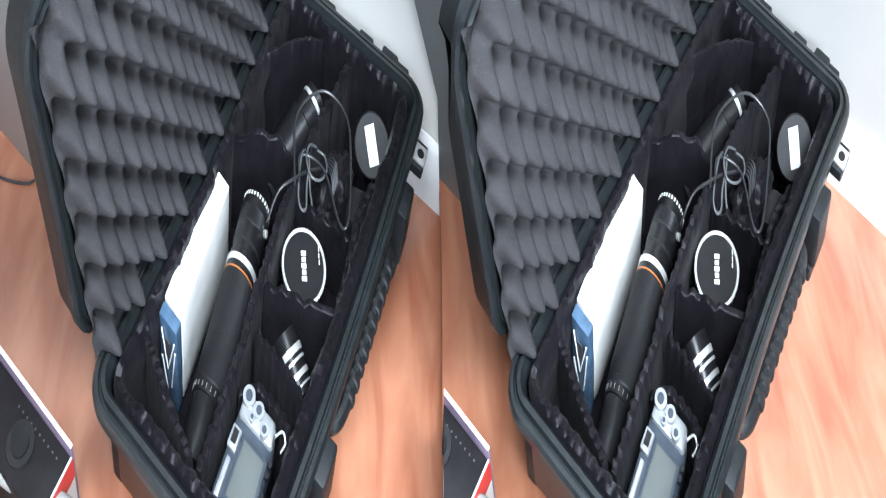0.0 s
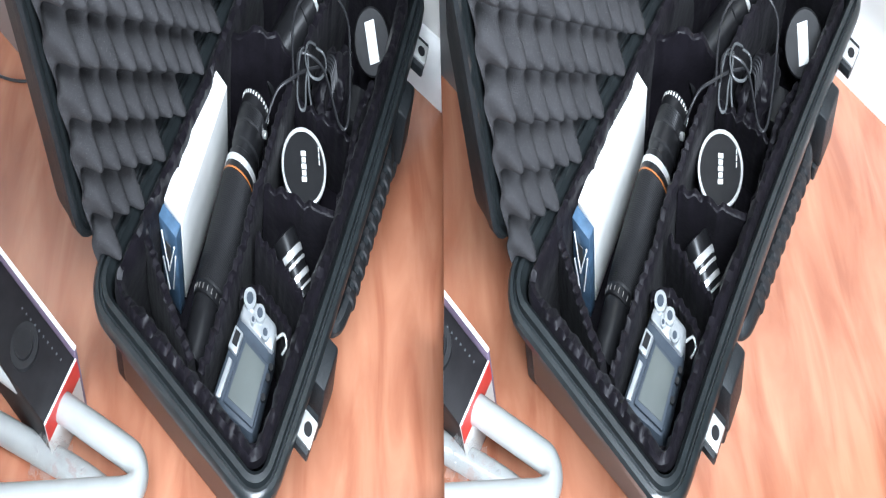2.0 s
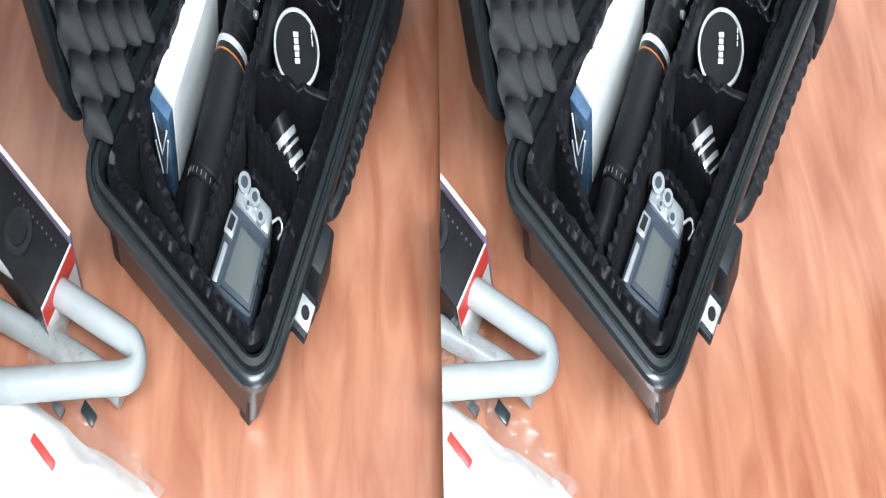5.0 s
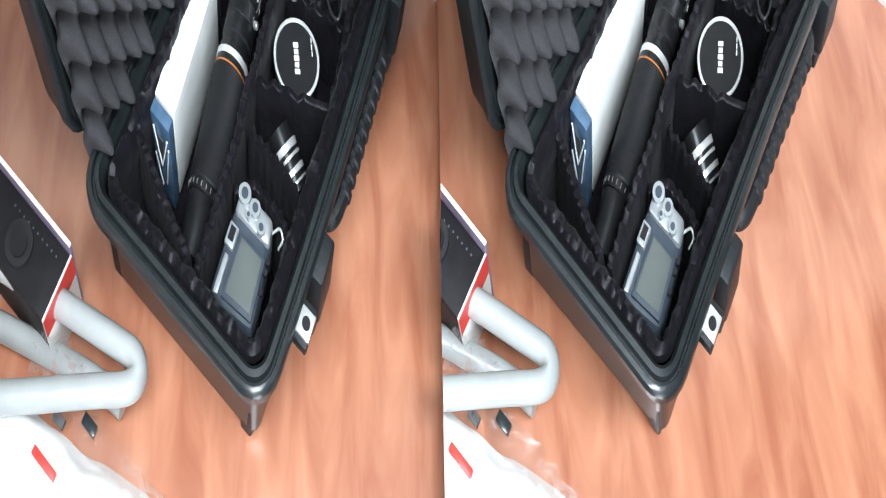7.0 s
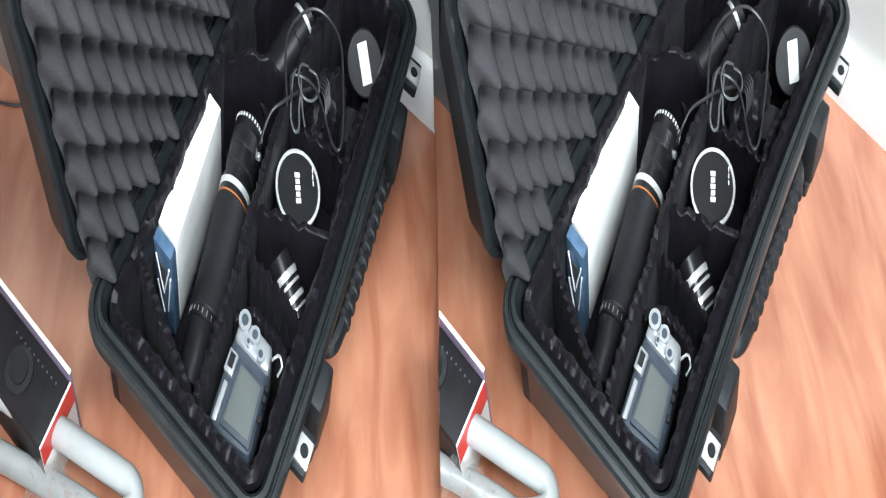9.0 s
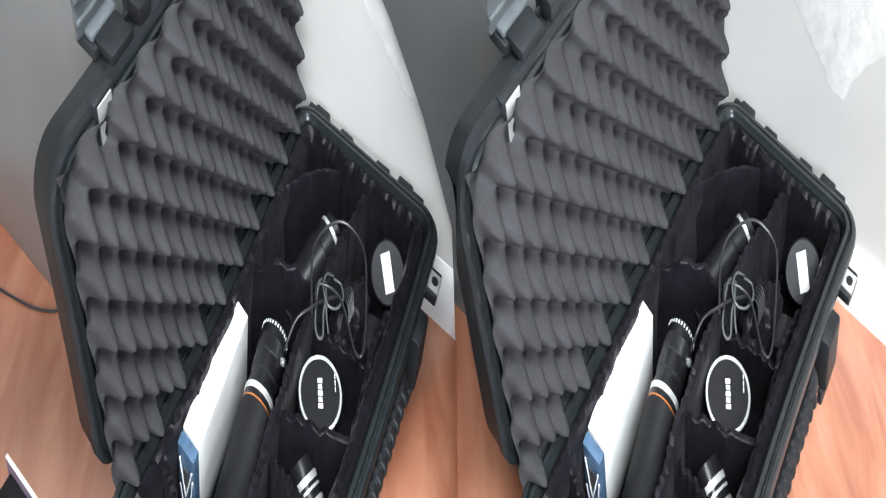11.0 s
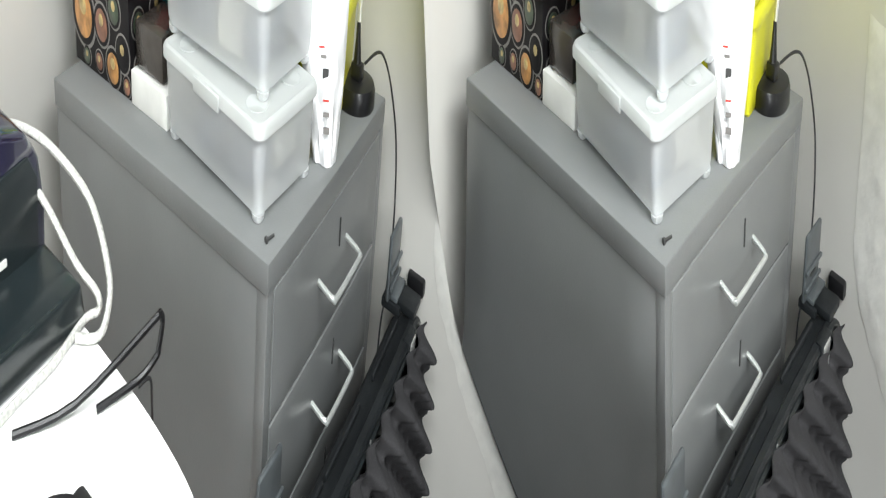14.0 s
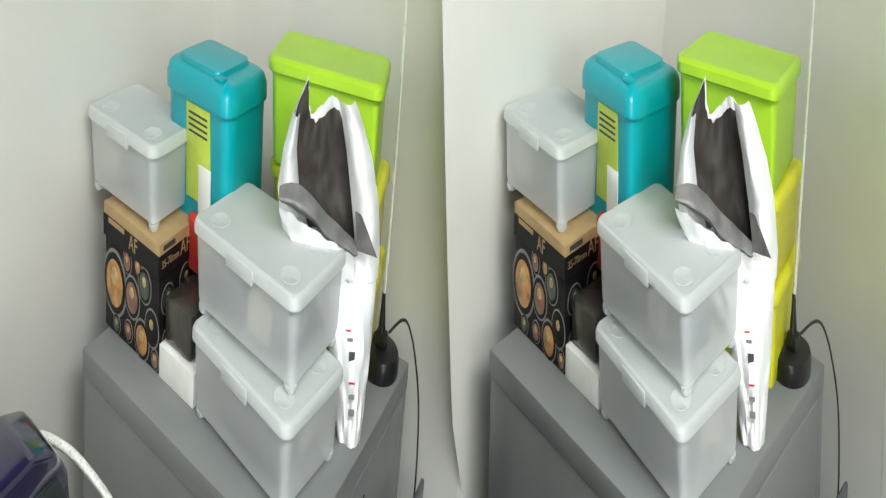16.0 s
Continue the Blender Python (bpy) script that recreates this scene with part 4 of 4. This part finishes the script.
part("side_fold", sheet(lambda u, v: bagp(-0.01 + (0.3 - 0.2 * v) * u, 1.08 + 0.15 * v, 0.018 * math.sin(math.pi * u) + 0.004), 10, 22), M_BAG, bg)
part("folded_flap", sheet(lambda u, v: bagp(0.0 + 0.76 * u, 1.150 + 0.012 * math.sin(math.pi * min(1, u * 1.6)) - 0.055 * u ** 1.5 - (0.012 + 0.022 * math.sin(math.pi * u) ** 0.5 + 0.006 * nz(u * 6, 1, 1, 1)) * v, 0.022 + 0.02 * math.sin(math.pi * v * 0.9)), 26, 12), M_BAGFLAP, bg, "folded torn foil flap, its shine painted as grey")
part("flap_hem", sheet(lambda u, v: bagp(0.0 + 0.74 * u, 1.136 - 0.05 * u - (0.016 + 0.036 * math.sin(math.pi * u) ** 0.5) * v + 0.004 * nz(u * 9, v * 3, 4, 1), 0.046 - 0.012 * v), 26, 8), M_BAG, bg)
part("torn_corner", sheet(lambda u, v: bagp(0.76 + (0.2 - 0.14 * v) * u, 1.09 + 0.045 * v, 0.034 + 0.01 * u), 6, 8), M_BAGFLAP, bg)
for z, h, m in ((1.0, 0.003, M_RED), (0.99, 0.006, M_RINGP), (0.972, 0.022, M_INK), (0.945, 0.003, M_RED), (0.93, 0.008, M_RINGP), (0.912, 0.012, M_RINGP)):
    part("print_bar", bar_on(bagp(0.52, z, 0.0305), BD, (0, 0, 1), 0.012, h * 0.6), m, bg)

# aerial on a round base, with its lead down the wall
an = thing("aerial", (0.06, 0.575, HC), "telescopic steel aerial on a round black magnetic base", "aerial")
part("base", lathe((0.062, 0.574, HC), (0.062, 0.574, 1), [(0, 0.042), (0.003, 0.044), (0.022, 0.044), (0.028, 0.041), (0.03, 0.024)]), M_BLACK, an)
part("plug_body", slab(0.05, 0.072, 0.562, 0.588, HC + 0.029, HC + 0.05, 0.004), M_BLACK, an)
part("plug_neck", lathe((0.061, 0.574, HC + 0.048), (0.061, 0.574, 1.2), [(0, 0.009), (0.03, 0.0055), (0.05, 0.004)], 14), M_BLACK, an)
for z0, z1, r in ((0.955, 1.0, 0.0042), (1.0, 1.03, 0.0052), (1.03, 1.15, 0.0038), (1.15, 1.27, 0.0032), (1.27, 1.62, 0.0026)):
    part("rod", lathe((0.06 - (z0 - 0.96) * 0.16, 0.574, z0), (0.06 - (z1 - 0.96) * 0.16, 0.574, z1), [(0, r), (z1 - z0, r)], 10), M_CHROME, an)
part("lead", tube(((0.055, 0.59, HC + 0.05), (0.02, 0.606, HC + 0.058), (-0.004, 0.616, HC + 0.045), (-0.022, 0.63, 0.87), (-0.035, 0.645, 0.80), (-0.03, 0.655, 0.70), (0.0, 0.66, 0.62), (0.01, 0.655, 0.56), (-0.01, 0.65, 0.46), (-0.03, 0.66, 0.2)), 0.0022, 8), M_CABLE, an)

# ---- floor beside the case ----
pb = thing("product_carton", (0.78, 0.69, 0), "open black product carton with red and white ends", "carton")
part("tray", slab(0.742, 0.822, 0.56, 0.785, 0.0, 0.11, 0.001), M_BOXBLK, pb)
part("white_end", slab(0.741, 0.823, 0.785, 0.7885, 0.0, 0.112, 0.0008), M_WHITE, pb)
part("red_band", slab(0.7408, 0.8232, 0.7884, 0.7894, 0.076, 0.1115), M_RED, pb)
part("print_bar", slab(0.755, 0.775, 0.7884, 0.7894, 0.03, 0.042), M_INK, pb)
part("side_wall", slab(0.7365, 0.7415, 0.55, 0.788, 0.0, 0.128, 0.001), M_PURPLE, pb)
part("pale_edge", slab(0.7362, 0.7418, 0.55, 0.788, 0.128, 0.131, 0.001), M_WHITE, pb)
part("lens_boss", disc((0.785, 0.70, 0.11), (0, 0, 1), 0.026, 0.006), M_RUBBER, pb)
part("lens_boss", disc((0.785, 0.70, 0.1155), (0, 0, 1), 0.017, 0.004), M_BLACK, pb)
for i in range(10):
    part("speaker_dot", disc((0.757, 0.665 + 0.011 * i, 0.1096), (0, 0, 1), 0.0016, 0.0008, 8), M_LEVER, pb)
ch = thing("tube_frame", (0.8, 0.8, 0), "white enamelled bent steel tube chair base", "chair base")
part("tube", tube(((0.835, 0.55, 0.085), (0.815, 0.663, 0.085), (0.785, 0.79, 0.085), (0.766, 0.870, 0.085), (0.756, 0.912, 0.085), (0.752, 0.938, 0.085), (0.762, 0.953, 0.085), (0.784, 0.945, 0.085), (0.824, 0.89, 0.085), (0.92, 0.755, 0.085), (1.0, 0.63, 0.085)), 0.017, 16), M_TUBE, ch)
part("lower_tube", tube(((0.87, 0.63, 0.03), (0.83, 0.76, 0.03), (0.80, 0.865, 0.03), (0.79, 0.93, 0.03)), 0.016, 14), M_TUBE, ch)


def packs(u, v):
    x, y = 0.83 + 0.26 * u, 0.70 + 0.34 * v
    e = min(1, min(u, 1 - u, v, 1 - v) * 9)
    return (x + 0.012 * nz(x, y, 1, 14) + 0.06 * (1 - v) * (1 - u), y + 0.012 * nz(x, y, 4, 14), 0.002 + e * (0.03 + 0.012 * nz(x, y, 0, 11) + 0.005 * nz(x, y, 3, 40)))


pk = thing("paper_packet", (0.95, 0.87, 0), "crumpled white paper packets in clear wrap", "packet")
part("paper", sheet(packs, 40, 40), M_WHITE, pk)
for x, y, w, h, m in ((0.868, 0.845, 0.012, 0.022, M_INK), (0.842, 0.895, 0.014, 0.028, M_SMOKE), (0.915, 0.85, 0.01, 0.05, M_RED), (0.875, 0.80, 0.015, 0.02, M_INK)):
    part("print_mark", slab(x - w / 2, x + w / 2, y - h / 2, y + h / 2, 0.038, 0.047, 0.001), m, pk)
part("clear_wrap", sheet(lambda u, v: (0.815 + 0.05 * u + 0.01 * nz(u * 3, v * 9, 0, 1), 0.86 + 0.19 * v, 0.004 + 0.035 * math.sin(math.pi * u) + 0.01 * nz(u * 5, v * 9, 2, 1)), 14, 30), M_CLEAR, pk, "crinkled clear wrap")
part("clear_wrap", sheet(lambda u, v: (0.80 + 0.07 * u + 0.01 * nz(u * 3, v * 9, 5, 1), 0.77 + 0.09 * v, 0.05 + 0.03 * math.sin(math.pi * u) + 0.012 * nz(u * 5, v * 9, 7, 1)), 14, 20), M_CLEAR, pk, "crinkled clear wrap")
solo("floor_cable", tube(((0.6, 0.02, 0.25), (0.585, 0.1, 0.1), (0.565, 0.2, 0.02), (0.53, 0.32, 0.004), (0.50, 0.385, 0.004), (0.482, 0.40, 0.004)), 0.0022, 8), M_CABLE, "thin black cable lying on the floor", "cable")

# ---- desk edge with its things ----
ZD = 0.86
dk = thing("desk", (1.0, 0.4, 0), "white desk with a rounded corner", "desk", desk=True)
edge = [(0.70, -0.004), (0.705, 0.3), (0.711, 0.5), (0.719, 0.62), (0.735, 0.715), (0.763, 0.775), (0.80, 0.825), (0.842, 0.872), (0.888, 0.9), (0.94, 0.92), (1.05, 0.928), (1.3, 0.928), (1.3, -0.004)]
edge = [(p.x, p.y) for p in smooth_path([(x, y, 0) for x, y in edge[:11]], 5)] + edge[11:]
part("desktop", prism(edge, ZD - 0.028, ZD, 0.003), M_DESK, dk)
part("leg", lathe((1.25, 0.84, 0), (1.25, 0.84, 1), [(0, 0.02), (ZD - 0.03, 0.02)], 14), M_TUBE, dk)
part("leg", lathe((0.95, 0.08, 0), (0.95, 0.08, 1), [(0, 0.02), (ZD - 0.03, 0.02)], 14), M_TUBE, dk)
ON_DESK = Matrix.Translation((-0.046, -0.03, ZD)) @ Matrix.Diagonal((1, 1, 0.9, 1)) @ Matrix.Translation((0, 0, -ZD - 0.012))


def shifted(bm):
    bm.transform(ON_DESK)
    return bm


pu = thing("hole_punch", (0.81, 0.33, ZD), "glossy navy and smoke plastic hole punch", "hole punch", desk=True)


def arch(pts, y0, y1, bev):
    bm = bmesh.new()
    lo, hi = [bm.verts.new((x, y0, z)) for x, z in pts], [bm.verts.new((x, y1, z)) for x, z in pts]
    bm.faces.new(lo), bm.faces.new(hi)
    for i in range(len(pts)):
        bm.faces.new((lo[i], lo[(i + 1) % len(pts)], hi[(i + 1) % len(pts)], hi[i]))
    bmesh.ops.bevel(bm, geom=bm.edges[:], offset=bev, segments=3, affect="EDGES", profile=0.5)
    return bm


part("housing", shifted(arch([(0.758, ZD + 0.014), (0.752, ZD + 0.09), (0.757, ZD + 0.14), (0.775, ZD + 0.168), (0.81, ZD + 0.18), (0.93, ZD + 0.165), (0.95, ZD + 0.014)], 0.30, 0.40, 0.008)), M_NAVY, pu)
part("front_panel", shifted(arch([(0.768, ZD + 0.055), (0.764, ZD + 0.125), (0.776, ZD + 0.148), (0.9, ZD + 0.14), (0.91, ZD + 0.055)], 0.397, 0.403, 0.002)), M_SMOKE, pu)
part("chip_tray", shifted(arch([(0.75, ZD + 0.013), (0.756, ZD + 0.056), (0.95, ZD + 0.056), (0.955, ZD + 0.013)], 0.31, 0.49, 0.006)), M_SMOKE, pu)
part("brand_bar", shifted(slab(0.818, 0.836, 0.4025, 0.4045, ZD + 0.067, ZD + 0.074)), M_WHITE, pu)
rk = thing("wire_rack", (0.85, 0.56, ZD), "black bent wire desk rack", "rack", desk=True)
part("wire", tube(((0.84, 0.5, ZD + 0.004), (0.78, 0.545, ZD + 0.014), (0.695, 0.598, ZD + 0.058), (0.688, 0.603, ZD + 0.062), (0.684, 0.604, ZD + 0.056), (0.686, 0.598, ZD + 0.032), (0.69, 0.596, ZD + 0.024), (0.712, 0.585, ZD + 0.012), (0.76, 0.56, ZD + 0.004)), 0.0036, 8, 4), M_BLACK, rk)
part("wire", tube(((0.79, 0.27, ZD + 0.004), (0.76, 0.293, ZD + 0.12), (0.738, 0.319, ZD + 0.138), (0.735, 0.324, ZD + 0.136), (0.737, 0.33, ZD + 0.12), (0.742, 0.335, ZD + 0.004)), 0.003, 8, 4), M_BLACK, rk)
solo("thin_lead", tube(((0.712, 0.585, ZD + 0.006), (0.696, 0.59, ZD + 0.006), (0.692, 0.588, ZD - 0.02), (0.685, 0.58, 0.78), (0.675, 0.565, 0.70), (0.66, 0.545, 0.66)), 0.0018, 8), M_CABLE, "thin black lead hanging over the desk edge", "lead", desk=True)
solo("braided_cord", tube(((0.85, 0.2, ZD + 0.006), (0.79, 0.24, ZD + 0.1), (0.73, 0.285, ZD + 0.12), (0.708, 0.339, ZD + 0.125), (0.693, 0.39, ZD + 0.115), (0.676, 0.44, ZD + 0.085), (0.68, 0.482, ZD + 0.04), (0.697, 0.495, ZD + 0.015), (0.712, 0.492, ZD + 0.006), (0.73, 0.47, ZD + 0.006)), 0.0045, 10), M_CORD, "pale braided cord looping over the desk", "cord", desk=True)
solo("braided_cord", tube(((0.79, 0.298, ZD + 0.006), (0.764, 0.3, ZD + 0.1), (0.72, 0.36, ZD + 0.09), (0.70, 0.43, ZD + 0.04), (0.691, 0.466, ZD + 0.024), (0.692, 0.470, ZD + 0.01), (0.711, 0.461, ZD + 0.007), (0.766, 0.473, ZD + 0.006), (0.823, 0.474, ZD + 0.005), (0.87, 0.48, ZD + 0.005)), 0.0042, 10), M_CORD, "pale braided cord lying across the desk", "cord", desk=True)
ns = thing("notice_card", (0.845, 0.395, ZD), "white card with large dark print", "card", desk=True)
part("card", slab(0.80, 0.89, 0.36, 0.43, ZD + 0.001, ZD + 0.032, 0.003), M_WHITE, ns)
part("print_bar", slab(0.81, 0.83, 0.4295, 0.4312, ZD + 0.008, ZD + 0.024), M_INK, ns)

tp = thing("tape_dispenser", (0.885, 0.66, ZD), "round black tape dispenser holding a cream roll", "tape dispenser", desk=True)
part("body", lathe((0.885, 0.66, ZD), (0.885, 0.66, 1), [(0, 0.05), (0.004, 0.052), (0.03, 0.05), (0.036, 0.046), (0.036, 0.036), (0.012, 0.034), (0.011, 0.001)], 36), M_BLACK, tp)
part("roll", lathe((0.885, 0.66, ZD + 0.0125), (0.885, 0.66, 1), [(0, 0.012), (0.0005, 0.031), (0.017, 0.031), (0.018, 0.03), (0.018, 0.014), (0.001, 0.012)], 32), M_WHITE, tp, "cream tape roll")
part("arm", slab(0.826, 0.845, 0.63, 0.69, ZD + 0.001, ZD + 0.03, 0.006), M_BLACK, tp)

# ---- plain shell that closes the room ----
def panel(name, pts, m, label):
    bm = bmesh.new()
    bm.faces.new([bm.verts.new(p) for p in pts])
    me = bpy.data.meshes.new(name)
    bmesh.ops.solidify(bm, geom=bm.faces[:], thickness=0.05)
    bm.to_mesh(me)
    bm.free()
    me.materials.append(m)
    ob = new(name, me)
    return tagged(ob, label, name.split("_")[0], "", "structure")


X0, X1, Y0, Y1, Z0, Z1 = -1.7, 1.8, -2.6, 1.9, -0.12, 2.5
panel("ceiling", ((X0, Y0, Z1), (X1, Y0, Z1), (X1, Y1, Z1), (X0, Y1, Z1)), M_CEIL, "plain white ceiling")
panel("ground", ((X0, Y0, Z0), (X0, Y1, Z0), (X1, Y1, Z0), (X1, Y0, Z0)), M_FLOOR, "wood floor under the rest of the room")
panel("wall_west", ((X0, Y0, Z0), (X0, Y0, Z1), (X0, Y1, Z1), (X0, Y1, Z0)), M_WALL, "plain off-white side wall")
panel("wall_far", ((X0, Y1, Z0), (X0, Y1, Z1), (X1, Y1, Z1), (X1, Y1, Z0)), M_WALL, "plain off-white end wall")
panel("wall_side", ((X1, Y0, Z0), (X1, Y1, Z0), (X1, Y1, Z1), (X1, Y0, Z1)), M_WALL, "plain off-white side wall")
for nm, a, b, c, d in (("wall_south_low", X0, X1, Z0, 0.8), ("wall_south_high", X0, X1, 2.35, Z1), ("wall_south_left", X0, -0.9, 0.8, 2.35), ("wall_south_right", 1.6, X1, 0.8, 2.35)):
    panel(nm, ((a, Y0, c), (b, Y0, c), (b, Y0, d), (a, Y0, d)), M_WALL, "plain off-white wall around the window")
